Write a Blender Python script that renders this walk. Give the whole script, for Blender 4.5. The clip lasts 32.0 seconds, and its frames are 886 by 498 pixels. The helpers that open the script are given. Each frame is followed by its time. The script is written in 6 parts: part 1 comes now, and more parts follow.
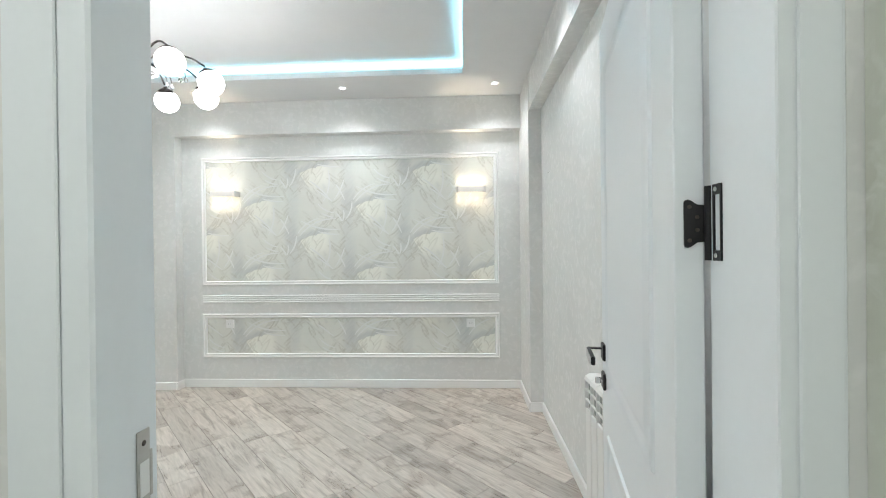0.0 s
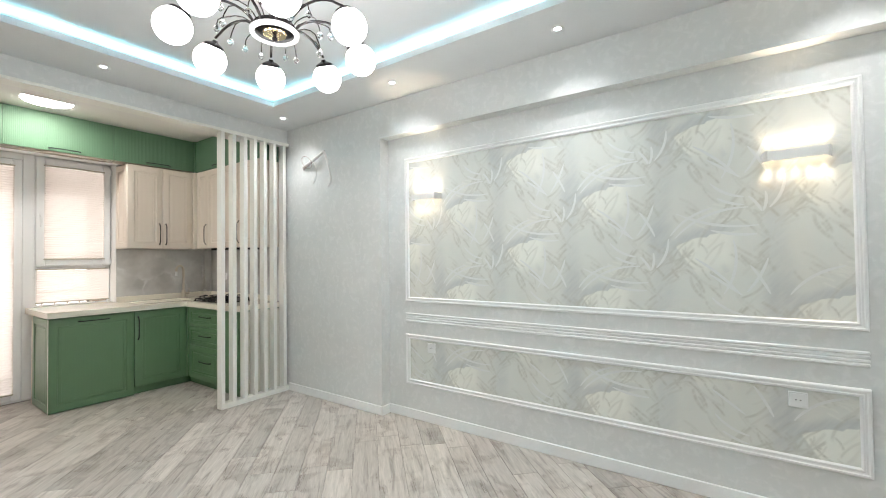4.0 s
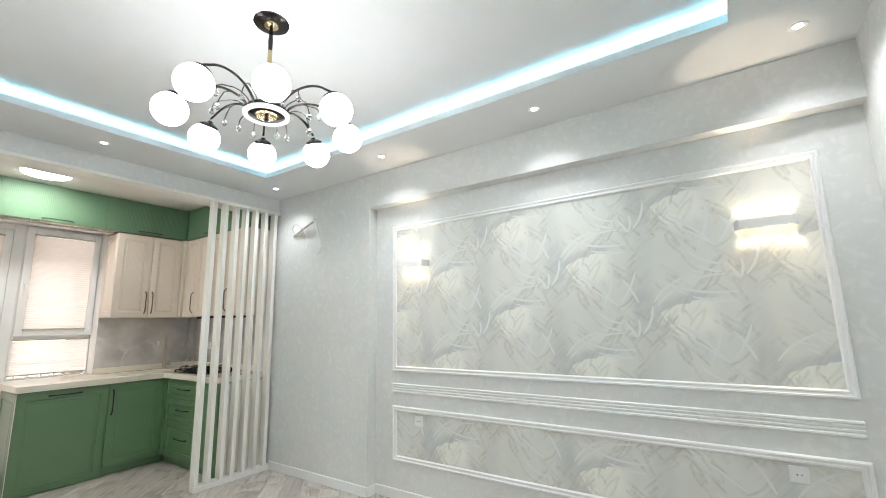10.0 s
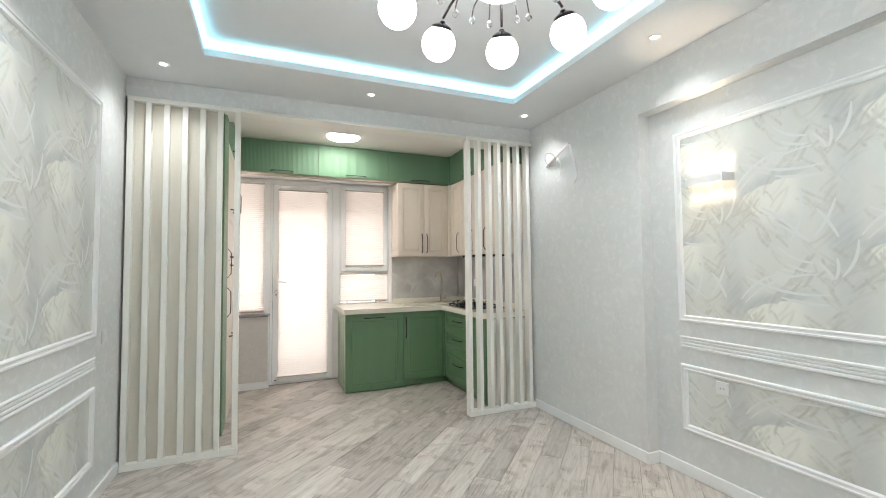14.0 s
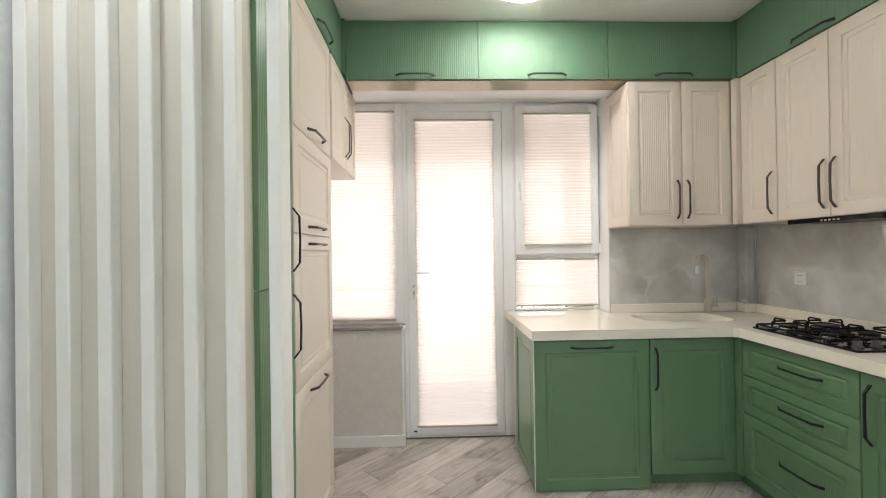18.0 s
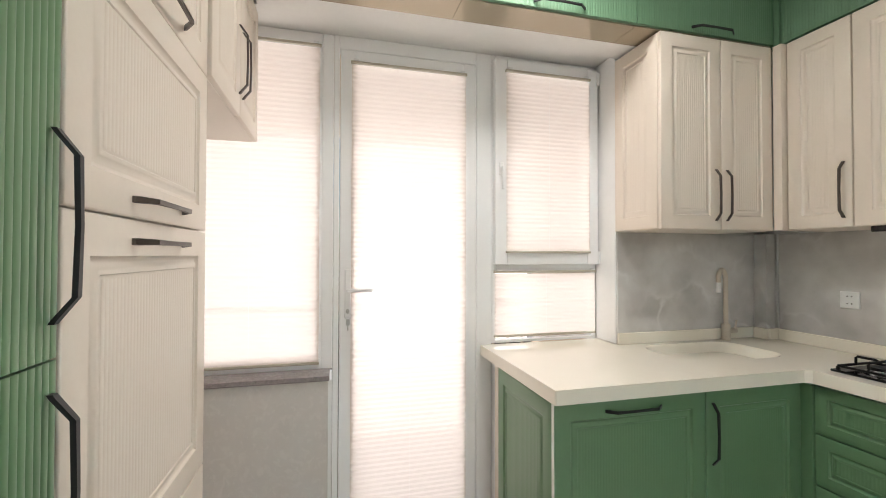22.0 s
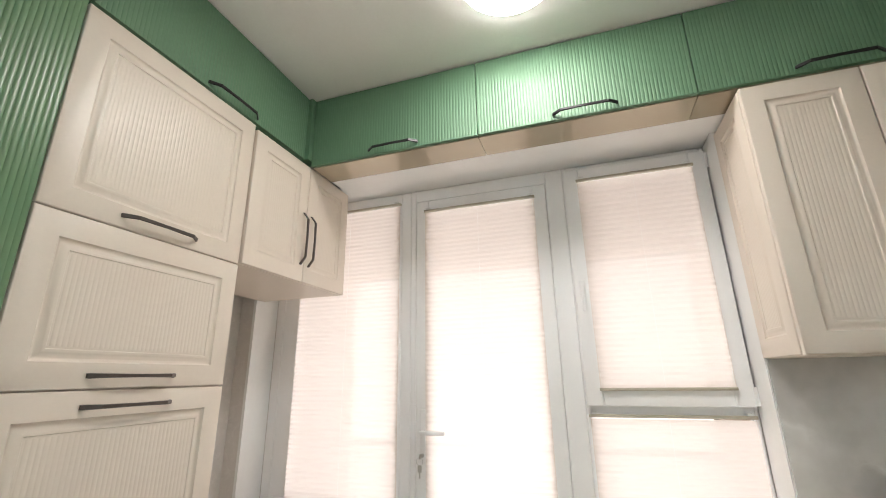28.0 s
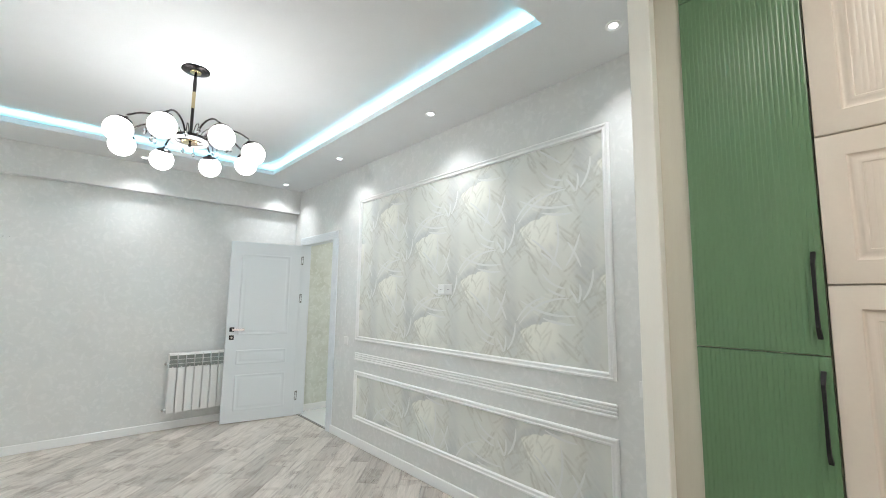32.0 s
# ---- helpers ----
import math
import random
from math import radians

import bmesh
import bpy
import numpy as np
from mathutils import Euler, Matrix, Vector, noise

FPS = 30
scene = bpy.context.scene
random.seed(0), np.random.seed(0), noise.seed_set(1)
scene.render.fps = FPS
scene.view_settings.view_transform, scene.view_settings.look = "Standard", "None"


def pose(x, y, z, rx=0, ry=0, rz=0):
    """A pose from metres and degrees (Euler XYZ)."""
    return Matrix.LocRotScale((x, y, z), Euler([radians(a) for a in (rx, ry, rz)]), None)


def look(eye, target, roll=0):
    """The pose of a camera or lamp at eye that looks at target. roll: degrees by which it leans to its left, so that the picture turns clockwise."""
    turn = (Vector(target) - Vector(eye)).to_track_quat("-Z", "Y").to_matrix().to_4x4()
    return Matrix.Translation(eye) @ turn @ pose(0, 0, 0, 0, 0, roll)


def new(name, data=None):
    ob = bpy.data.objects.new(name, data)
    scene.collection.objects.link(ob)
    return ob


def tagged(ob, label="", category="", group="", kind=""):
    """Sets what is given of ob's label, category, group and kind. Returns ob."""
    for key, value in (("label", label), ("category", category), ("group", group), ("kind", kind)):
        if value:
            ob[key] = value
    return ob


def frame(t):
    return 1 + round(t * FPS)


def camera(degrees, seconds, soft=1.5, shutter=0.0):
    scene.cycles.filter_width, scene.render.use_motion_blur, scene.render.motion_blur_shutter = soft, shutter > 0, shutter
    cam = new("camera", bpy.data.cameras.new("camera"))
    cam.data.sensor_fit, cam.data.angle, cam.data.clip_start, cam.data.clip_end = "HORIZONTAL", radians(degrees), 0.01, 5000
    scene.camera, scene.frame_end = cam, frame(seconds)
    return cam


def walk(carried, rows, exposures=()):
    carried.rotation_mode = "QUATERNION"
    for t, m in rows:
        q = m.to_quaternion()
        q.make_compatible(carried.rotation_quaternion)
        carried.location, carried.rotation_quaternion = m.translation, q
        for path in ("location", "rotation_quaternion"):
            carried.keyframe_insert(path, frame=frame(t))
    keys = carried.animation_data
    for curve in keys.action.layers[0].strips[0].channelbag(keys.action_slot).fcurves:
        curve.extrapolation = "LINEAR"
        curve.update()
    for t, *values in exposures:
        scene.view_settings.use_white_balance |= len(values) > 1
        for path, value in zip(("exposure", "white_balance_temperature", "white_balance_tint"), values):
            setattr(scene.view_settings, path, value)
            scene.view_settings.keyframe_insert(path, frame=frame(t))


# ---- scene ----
cam = camera(92.65, 32.0, soft=1.0)
# seconds, place in metres, yaw, pitch and roll in degrees
ROWS = [
    (0.0, 0.0010, -0.0059, 1.3686, 2.78, -0.24, 0.67),
    (0.5, 0.0103, 0.1344, 1.3774, 2.90, -0.21, 0.78),
    (1.0, 0.0200, 0.2468, 1.3870, 3.98, -0.06, 0.85),
    (1.5, -0.0178, 0.3765, 1.3868, 6.00, 0.04, 0.83),
    (2.0, -0.0833, 0.5501, 1.3964, 8.08, 0.23, 0.76),
    (2.5, -0.1261, 0.7154, 1.4060, 12.41, 0.26, 0.67),
    (3.0, -0.1358, 0.9085, 1.4099, 19.22, 0.56, 0.59),
    (3.5, -0.1699, 1.0635, 1.3973, 27.25, 0.84, 0.66),
    (4.0, -0.1803, 1.2033, 1.4020, 34.91, 1.10, 0.67),
    (4.5, -0.1266, 1.3271, 1.4133, 44.11, 1.47, 0.68),
    (6.5, -0.0605, 1.3321, 1.4098, 69.32, 1.92, 0.36),
    (7.0, -0.0846, 1.2837, 1.4268, 69.76, 2.22, 0.46),
    (7.5, -0.1009, 1.2253, 1.4328, 69.01, 4.55, 0.41),
    (8.0, -0.1209, 1.1750, 1.4420, 63.45, 6.96, 0.73),
    (8.5, -0.1347, 1.1495, 1.4447, 55.67, 8.59, 0.84),
    (9.0, -0.1283, 1.1653, 1.4458, 47.37, 9.05, 1.12),
    (9.5, -0.1288, 1.1877, 1.4341, 39.53, 9.49, 1.27),
    (10.0, -0.1255, 1.2185, 1.4224, 34.11, 9.76, 1.13),
    (10.5, -0.1192, 1.2418, 1.4123, 30.82, 9.18, 0.83),
    (11.0, -0.1175, 1.2583, 1.4021, 28.77, 6.88, 0.69),
    (11.5, -0.1155, 1.2675, 1.3985, 27.78, 4.98, 0.50),
    (12.0, -0.1152, 1.3119, 1.4048, 30.15, 4.19, 0.41),
    (12.5, -0.1184, 1.3799, 1.4028, 40.57, 3.74, 0.29),
    (13.0, -0.1672, 1.4383, 1.3943, 51.69, 3.42, 0.47),
    (13.5, -0.3268, 1.4833, 1.3830, 60.91, 3.06, 0.60),
    (14.0, -0.5490, 1.5335, 1.3807, 67.77, 2.65, 0.60),
    (14.5, -0.8148, 1.6028, 1.3915, 73.37, 2.11, 0.61),
    (15.0, -1.0989, 1.6089, 1.3834, 77.58, 1.65, 0.65),
    (15.5, -1.4006, 1.6059, 1.3762, 79.38, 1.28, 0.61),
    (17.5, -2.6822, 1.6921, 1.4003, 84.83, 0.25, 0.73),
    (18.0, -2.9514, 1.7280, 1.3934, 88.24, 0.26, 0.79),
    (18.5, -3.1492, 1.7813, 1.4129, 91.66, 0.21, 0.90),
    (19.0, -3.3091, 1.9005, 1.4241, 96.88, 0.29, 0.94),
    (19.5, -3.4162, 1.9577, 1.4176, 104.03, 0.49, 0.98),
    (20.0, -3.4778, 1.9416, 1.4087, 106.97, 0.56, 0.88),
    (20.5, -3.5400, 1.8212, 1.3998, 107.35, 0.70, 0.59),
    (21.0, -3.6453, 1.6914, 1.3982, 99.47, 0.74, -0.20),
    (21.5, -3.8226, 1.6080, 1.3852, 87.84, 0.77, -0.42),
    (22.0, -3.9676, 1.5418, 1.4089, 75.64, 0.88, -0.14),
    (22.5, -4.0292, 1.4156, 1.4122, 63.70, 0.93, 0.09),
    (23.0, -4.0395, 1.3666, 1.4015, 52.33, 1.13, 0.49),
    (23.5, -4.0215, 1.3828, 1.3947, 44.20, 1.26, 0.96),
    (24.0, -3.9976, 1.3969, 1.3953, 39.35, 1.41, 1.30),
    (24.5, -3.9708, 1.4513, 1.4074, 37.30, 2.10, 1.38),
    (26.5, -3.9022, 1.8265, 1.4105, 58.14, 14.45, 1.25),
    (27.0, -3.9445, 2.0552, 1.4337, 75.03, 15.88, 1.00),
    (27.5, -3.9581, 2.2531, 1.4811, 92.22, 15.94, 1.05),
    (28.0, -4.0552, 2.3975, 1.4937, 108.49, 16.71, 0.83),
    (28.5, -4.2190, 2.4698, 1.4989, 125.09, 17.57, 0.77),
    (29.0, -4.3673, 2.5382, 1.4864, 141.23, 18.54, 0.81),
    (29.5, -4.5378, 2.6165, 1.4905, 154.35, 19.30, 0.59),
    (30.0, -4.6450, 2.6819, 1.4802, 169.78, 19.83, 0.60),
    (30.5, -4.7190, 2.7755, 1.4732, 186.90, 19.44, 0.09),
    (31.0, -4.7683, 2.8001, 1.4517, 202.61, 15.01, -0.18),
    (31.5, -4.8019, 2.7867, 1.4299, 216.80, 9.91, -0.56),
    (32.0, -4.7996, 2.7957, 1.4219, 228.24, 6.65, -0.75),
]
walk(cam, [(t, pose(x, y, z, 90 + pitch, roll, yaw)) for t, x, y, z, yaw, pitch, roll in ROWS], [(0.0, 0.0), (24.5, 0.0), (27.0, -0.06), (29.0, -0.12), (30.0, 0.0), (31.0, 0.0), (32.0, 0.0)])


# ---- world, sun, large lights ----
world = bpy.data.worlds.new("sky")
scene.world = world
world.use_nodes = True
wn = world.node_tree
sky = wn.nodes.new("ShaderNodeTexSky")
sky.sky_type, sky.sun_disc = "NISHITA", False
sky.sun_elevation, sky.sun_rotation = radians(48), radians(200)
wn.links.new(sky.outputs[0], wn.nodes["Background"].inputs[0])
wn.nodes["Background"].inputs[1].default_value = 0.1
sun = new("sun", bpy.data.lights.new("sun", "SUN"))
sun.data.energy, sun.data.angle, sun.data.color = 2.0, radians(0.5), (1, 0.95, 0.88)
sun.matrix_world = look((-12, 20, 25), (-6, 2, 0))

DAYLIGHT, GLOBE, LED, SPOT, SCONCE, DISC = 47, 24, 24, 8.1, 2.3, 55
day = new("window_daylight", bpy.data.lights.new("window_daylight", "AREA"))
day.data.shape, day.data.size, day.data.size_y, day.data.energy = "RECTANGLE", 2.46, 2.16, DAYLIGHT
day.data.color = (1, 0.935, 0.89)
day.matrix_world = look((-7.16, 1.84, 1.17), (-6, 1.84, 1.17))


# ---- mesh tools ----
def facing(o, w):
    """A frame with its origin o at the lower left, as seen by who faces it, and w the way it faces: (across, up, out) to the world."""
    ux, uy = -w[1], w[0]
    return lambda p: (o[0] + ux * p[0] + w[0] * p[2], o[1] + uy * p[0] + w[1] * p[2], o[2] + p[1])


class Build:
    def __init__(self, to=None):
        self.v, self.f, self.to, self.soft = [], [], to, []

    def add(self, verts, faces):
        n = len(self.v)
        self.v += [self.to(p) if self.to else tuple(p) for p in verts]
        self.f += [tuple(n + i for i in f) for f in faces]
        return self

    def box(self, x0, x1, y0, y1, z0, z1, c=0.0):
        c = min(c, (x1 - x0) * 0.45, (y1 - y0) * 0.45, (z1 - z0) * 0.45)
        if c <= 0:
            v = [(x, y, z) for z in (z0, z1) for y in (y0, y1) for x in (x0, x1)]
            return self.add(v, [(0, 2, 3, 1), (4, 5, 7, 6), (0, 1, 5, 4), (2, 6, 7, 3), (0, 4, 6, 2), (1, 3, 7, 5)])
        lo, hi = (x0, y0, z0), (x1, y1, z1)
        v, idx = [], {}
        for k in range(8):
            s = [(k >> a) & 1 for a in range(3)]
            for a in range(3):
                p = [(hi if s[i] else lo)[i] + (0 if i == a else (-c if s[i] else c)) for i in range(3)]
                idx[k, a] = len(v)
                v.append(tuple(p))
        f = []
        for a in range(3):
            b, d = (a + 1) % 3, (a + 2) % 3
            for s in (0, 1):
                q = [s << a, s << a | 1 << b, s << a | 1 << b | 1 << d, s << a | 1 << d]
                if not s:
                    q.reverse()
                f.append(tuple(idx[k, a] for k in q))
            for sb in (0, 1):
                for sd in (0, 1):
                    k0 = sb << b | sd << d
                    k1 = k0 | 1 << a
                    q = (idx[k0, b], idx[k1, b], idx[k1, d], idx[k0, d])
                    f.append(q if sb == sd else q[::-1])
        for k in range(8):
            q = (idx[k, 0], idx[k, 1], idx[k, 2])
            f.append(q if bin(k).count("1") % 2 else q[::-1])
        return self.add(v, f)

    def loft(self, loops, cap0=True, cap1=True, closed=True):
        """Quads between loops of equal length."""
        m = len(loops[0])
        v = [p for loop in loops for p in loop]
        f = []
        for i in range(len(loops) - 1):
            for j in range(m if closed else m - 1):
                k = (j + 1) % m
                f.append((i * m + j, i * m + k, (i + 1) * m + k, (i + 1) * m + j))
        if cap0:
            f.append(tuple(range(m))[::-1])
        if cap1:
            f.append(tuple((len(loops) - 1) * m + j for j in range(m)))
        return self.add(v, f)

    def lathe(self, o, prof, seg=24, axis=2, ring=False):
        """A turned shape: prof of (radius, height) along the axis from o; a ring is open in its middle."""
        loops = []
        prof = list(prof) + [prof[0]] if ring else prof
        for r, h in prof:
            loop = []
            for j in range(seg):
                a = 2 * math.pi * j / seg
                q = [0, 0, 0]
                q[axis], q[(axis + 1) % 3], q[(axis + 2) % 3] = h, r * math.cos(a), r * math.sin(a)
                loop.append((o[0] + q[0], o[1] + q[1], o[2] + q[2]))
            loops.append(loop)
        return self.loft(loops, not ring, not ring)

    def tube(self, pts, r, seg=8, r1=None):
        pts = [Vector(p) for p in pts]
        loops, up = [], Vector((0.13, 0.21, 0.97))
        for i, p in enumerate(pts):
            d = (pts[min(i + 1, len(pts) - 1)] - pts[max(i - 1, 0)]).normalized()
            a = d.cross(up)
            a = a.normalized() if a.length > 1e-4 else Vector((1, 0, 0))
            b = d.cross(a)
            rr = r if r1 is None else r + (r1 - r) * i / max(1, len(pts) - 1)
            loops.append([tuple(p + a * rr * math.cos(2 * math.pi * j / seg) + b * rr * math.sin(2 * math.pi * j / seg)) for j in range(seg)])
        return self.loft(loops)

    def ball(self, o, r, seg=24, rings=14, sz=1.0):
        return self.lathe(o, [(max(1e-4, r * math.sin(math.pi * i / rings)), -r * sz * math.cos(math.pi * i / rings)) for i in range(rings + 1)], seg)

    def rect_rings(self, w, h, rings, cap=True, back=True):
        """Nested rectangles of (inset, depth) on a w by h face, in a facing() frame."""
        loops = [[(i, i, d), (w - i, i, d), (w - i, h - i, d), (i, h - i, d)] for i, d in rings]
        return self.loft(loops, cap0=back, cap1=cap)

    def ribs(self, x0, x1, y0, y1, d, pitch=0.0125, high=0.003):
        """Upright half-round ribs that fill a field."""
        n = max(1, round((x1 - x0) / pitch))
        p = (x1 - x0) / n
        v, f = [], []
        for i in range(n):
            for t, k in ((0, 0), (0.12, 0.55), (0.32, 0.94), (0.5, 1), (0.68, 0.94), (0.88, 0.55)):
                v += [(x0 + (i + t) * p, y0, d + high * k), (x0 + (i + t) * p, y1, d + high * k)]
        v += [(x1, y0, d), (x1, y1, d)]
        for i in range(len(v) // 2 - 1):
            f.append((2 * i, 2 * i + 2, 2 * i + 3, 2 * i + 1))
        return self.add(v, f)

    def strip(self, pts, width, thick):
        """A flat bar bent along pts of (across, up, out), in a facing() frame; width, one for each point, lies in the face, across the bar."""
        (a0, b0, _), (a1, b1, _) = pts[0], pts[-1]
        n = math.hypot(a1 - a0, b1 - b0)
        loops = []
        for (a, b, c), w in zip(pts, width):
            sx, sy = -(b1 - b0) / n * w / 2, (a1 - a0) / n * w / 2
            loops.append([(a - sx, b - sy, c), (a + sx, b + sy, c), (a + sx * 0.8, b + sy * 0.8, c + thick), (a - sx * 0.8, b - sy * 0.8, c + thick)])
        return self.loft(loops)

    def mesh(self, name, off=(0, 0, 0), smooth=0.0):
        me = bpy.data.meshes.new(name)
        me.from_pydata([(x - off[0], y - off[1], z - off[2]) for x, y, z in self.v], [], self.f)
        if self.soft:
            me.attributes.new("soft", "FLOAT", "POINT").data.foreach_set("value", self.soft)
        me.validate()
        if smooth:
            me.polygons.foreach_set("use_smooth", [True] * len(me.polygons))
            me.set_sharp_from_angle(angle=radians(smooth))
        return me


def place_of(ob):
    p = Vector(ob.location)
    while ob.parent:
        ob = ob.parent
        p += ob.location
    return p


def thing(name, at, label, category, group="", kind=""):
    ob = new(name)
    ob.location, ob.empty_display_size = at, 0.1
    return tagged(ob, label, category, group, kind)


def part(name, b, material, parent, label="", smooth=0.0, local=False):
    """One mesh under a thing or a part. The build is in world places unless local."""
    me = b.mesh(name, (0, 0, 0) if local else place_of(parent), smooth)
    me.materials.append(material)
    ob = new(name, me)
    ob.parent = parent
    return tagged(ob, label)


def solid(name, b, material, label, category, kind="structure", smooth=0.0):
    me = b.mesh(name, (0, 0, 0), smooth)
    me.materials.append(material)
    return tagged(new(name, me), label, category, kind=kind)


# ---- materials ----
def material(name, color, rough=0.5, metal=0.0, vary=0.06, scale=6.0, fine=90.0, bump=0.0, bump_scale=60.0, stretch=(1, 1, 1), spec=0.5, per_object=0.0, rough_vary=0.03):
    """A surface with grain and stains at two scales and a fine relief."""
    m = bpy.data.materials.new(name)
    m.use_nodes = True
    t = m.node_tree
    L, N = t.links.new, t.nodes.new
    bsdf = t.nodes["Principled BSDF"]
    co, mp = N("ShaderNodeTexCoord"), N("ShaderNodeMapping")
    mp.inputs["Scale"].default_value = stretch
    L(co.outputs["Object"], mp.inputs["Vector"])
    big, small = N("ShaderNodeTexNoise"), N("ShaderNodeTexNoise")
    for n, s in ((big, scale), (small, fine)):
        n.inputs["Scale"].default_value, n.inputs["Detail"].default_value = s, 3
        L(mp.outputs[0], n.inputs["Vector"])
    mix = N("ShaderNodeMath")
    mix.operation = "ADD"
    L(big.outputs[0], mix.inputs[0])
    L(small.outputs[0], mix.inputs[1])
    ramp = N("ShaderNodeMapRange")
    ramp.inputs["From Min"].default_value, ramp.inputs["From Max"].default_value = 0.6, 1.4
    ramp.inputs["To Min"].default_value, ramp.inputs["To Max"].default_value = 1 - vary, 1 + vary
    L(mix.outputs[0], ramp.inputs["Value"])
    val = ramp.outputs[0]
    if per_object:
        info, pr, mul = N("ShaderNodeObjectInfo"), N("ShaderNodeMapRange"), N("ShaderNodeMath")
        pr.inputs["To Min"].default_value, pr.inputs["To Max"].default_value = 1 - per_object, 1 + per_object
        mul.operation = "MULTIPLY"
        L(info.outputs["Random"], pr.inputs["Value"])
        L(pr.outputs[0], mul.inputs[0])
        L(val, mul.inputs[1])
        val = mul.outputs[0]
    hsv = N("ShaderNodeHueSaturation")
    hsv.inputs["Color"].default_value = (*color, 1)
    L(val, hsv.inputs["Value"])
    L(hsv.outputs[0], bsdf.inputs["Base Color"])
    rr = N("ShaderNodeMapRange")
    rr.inputs["To Min"].default_value, rr.inputs["To Max"].default_value = max(0.02, rough - rough_vary), min(1, rough + rough_vary)
    L(big.outputs[0], rr.inputs["Value"])
    L(rr.outputs[0], bsdf.inputs["Roughness"])
    bsdf.inputs["Metallic"].default_value = metal
    bsdf.inputs["Specular IOR Level"].default_value = spec
    if bump:
        bn, bt = N("ShaderNodeBump"), N("ShaderNodeTexNoise")
        bt.inputs["Scale"].default_value, bt.inputs["Detail"].default_value = bump_scale, 4
        bn.inputs["Strength"].default_value, bn.inputs["Distance"].default_value = bump, 0.002
        L(mp.outputs[0], bt.inputs["Vector"])
        L(bt.outputs[0], bn.inputs["Height"])
        L(bn.outputs[0], bsdf.inputs["Normal"])
    return m


def glow(name, color, strength):
    m = bpy.data.materials.new(name)
    m.use_nodes = True
    t = m.node_tree
    t.nodes.remove(t.nodes["Principled BSDF"])
    e = t.nodes.new("ShaderNodeEmission")
    e.inputs[0].default_value, e.inputs[1].default_value = (*color, 1), strength
    t.links.new(e.outputs[0], t.nodes["Material Output"].inputs[0])
    return m


def wallpaper(name, base, fleck, dark, scale=16.0, rough=0.55, vein=0.5):
    """Embossed paper: pale ground with feathery flecks that shine a little more."""
    m = bpy.data.materials.new(name)
    m.use_nodes = True
    t = m.node_tree
    L, N = t.links.new, t.nodes.new
    bsdf = t.nodes["Principled BSDF"]
    co = N("ShaderNodeTexCoord")
    warp, wadd = N("ShaderNodeTexNoise"), N("ShaderNodeMixRGB")
    warp.inputs["Scale"].default_value, warp.inputs["Detail"].default_value = scale * 0.9, 2
    wadd.blend_type, wadd.inputs[0].default_value = "ADD", 0.14
    L(co.outputs["Object"], warp.inputs["Vector"])
    L(co.outputs["Object"], wadd.inputs[1])
    L(warp.outputs["Color"], wadd.inputs[2])
    vor = N("ShaderNodeTexVoronoi")
    vor.feature, vor.inputs["Scale"].default_value = "SMOOTH_F1", scale
    L(wadd.outputs[0], vor.inputs["Vector"])
    fine = N("ShaderNodeTexNoise")
    fine.inputs["Scale"].default_value, fine.inputs["Detail"].default_value = scale * 2.6, 4
    L(wadd.outputs[0], fine.inputs["Vector"])
    cloud = N("ShaderNodeTexNoise")
    cloud.inputs["Scale"].default_value = 2.2
    L(co.outputs["Object"], cloud.inputs["Vector"])
    r1, r2 = N("ShaderNodeValToRGB"), N("ShaderNodeValToRGB")
    r1.color_ramp.elements[0].position, r1.color_ramp.elements[1].position = 0.5, 0.66
    L(fine.outputs[0], r1.inputs[0])
    r2.color_ramp.elements[0].position, r2.color_ramp.elements[1].position = 0.30, 0.75
    L(vor.outputs["Distance"], r2.inputs[0])
    m1, m2, m3 = N("ShaderNodeMixRGB"), N("ShaderNodeMixRGB"), N("ShaderNodeMixRGB")
    m1.inputs[1].default_value, m1.inputs[2].default_value = (*base, 1), (*dark, 1)
    k = N("ShaderNodeMath")
    k.operation, k.inputs[1].default_value = "MULTIPLY", vein
    L(r2.outputs[0], k.inputs[0])
    L(k.outputs[0], m1.inputs[0])
    L(m1.outputs[0], m2.inputs[1])
    m2.inputs[2].default_value = (*fleck, 1)
    L(r1.outputs[0], m2.inputs[0])
    cr = N("ShaderNodeMapRange")
    cr.inputs["To Min"].default_value, cr.inputs["To Max"].default_value = 0.95, 1.05
    L(cloud.outputs[0], cr.inputs["Value"])
    hsv = N("ShaderNodeHueSaturation")
    L(m2.outputs[0], hsv.inputs["Color"])
    L(cr.outputs[0], hsv.inputs["Value"])
    L(hsv.outputs[0], bsdf.inputs["Base Color"])
    rr = N("ShaderNodeMapRange")
    rr.inputs["To Min"].default_value, rr.inputs["To Max"].default_value = rough, rough - 0.2
    L(r1.outputs[0], rr.inputs["Value"])
    L(rr.outputs[0], bsdf.inputs["Roughness"])
    bn = N("ShaderNodeBump")
    bn.inputs["Strength"].default_value, bn.inputs["Distance"].default_value = 0.35, 0.0015
    L(fine.outputs[0], bn.inputs["Height"])
    L(bn.outputs[0], bsdf.inputs["Normal"])
    return m


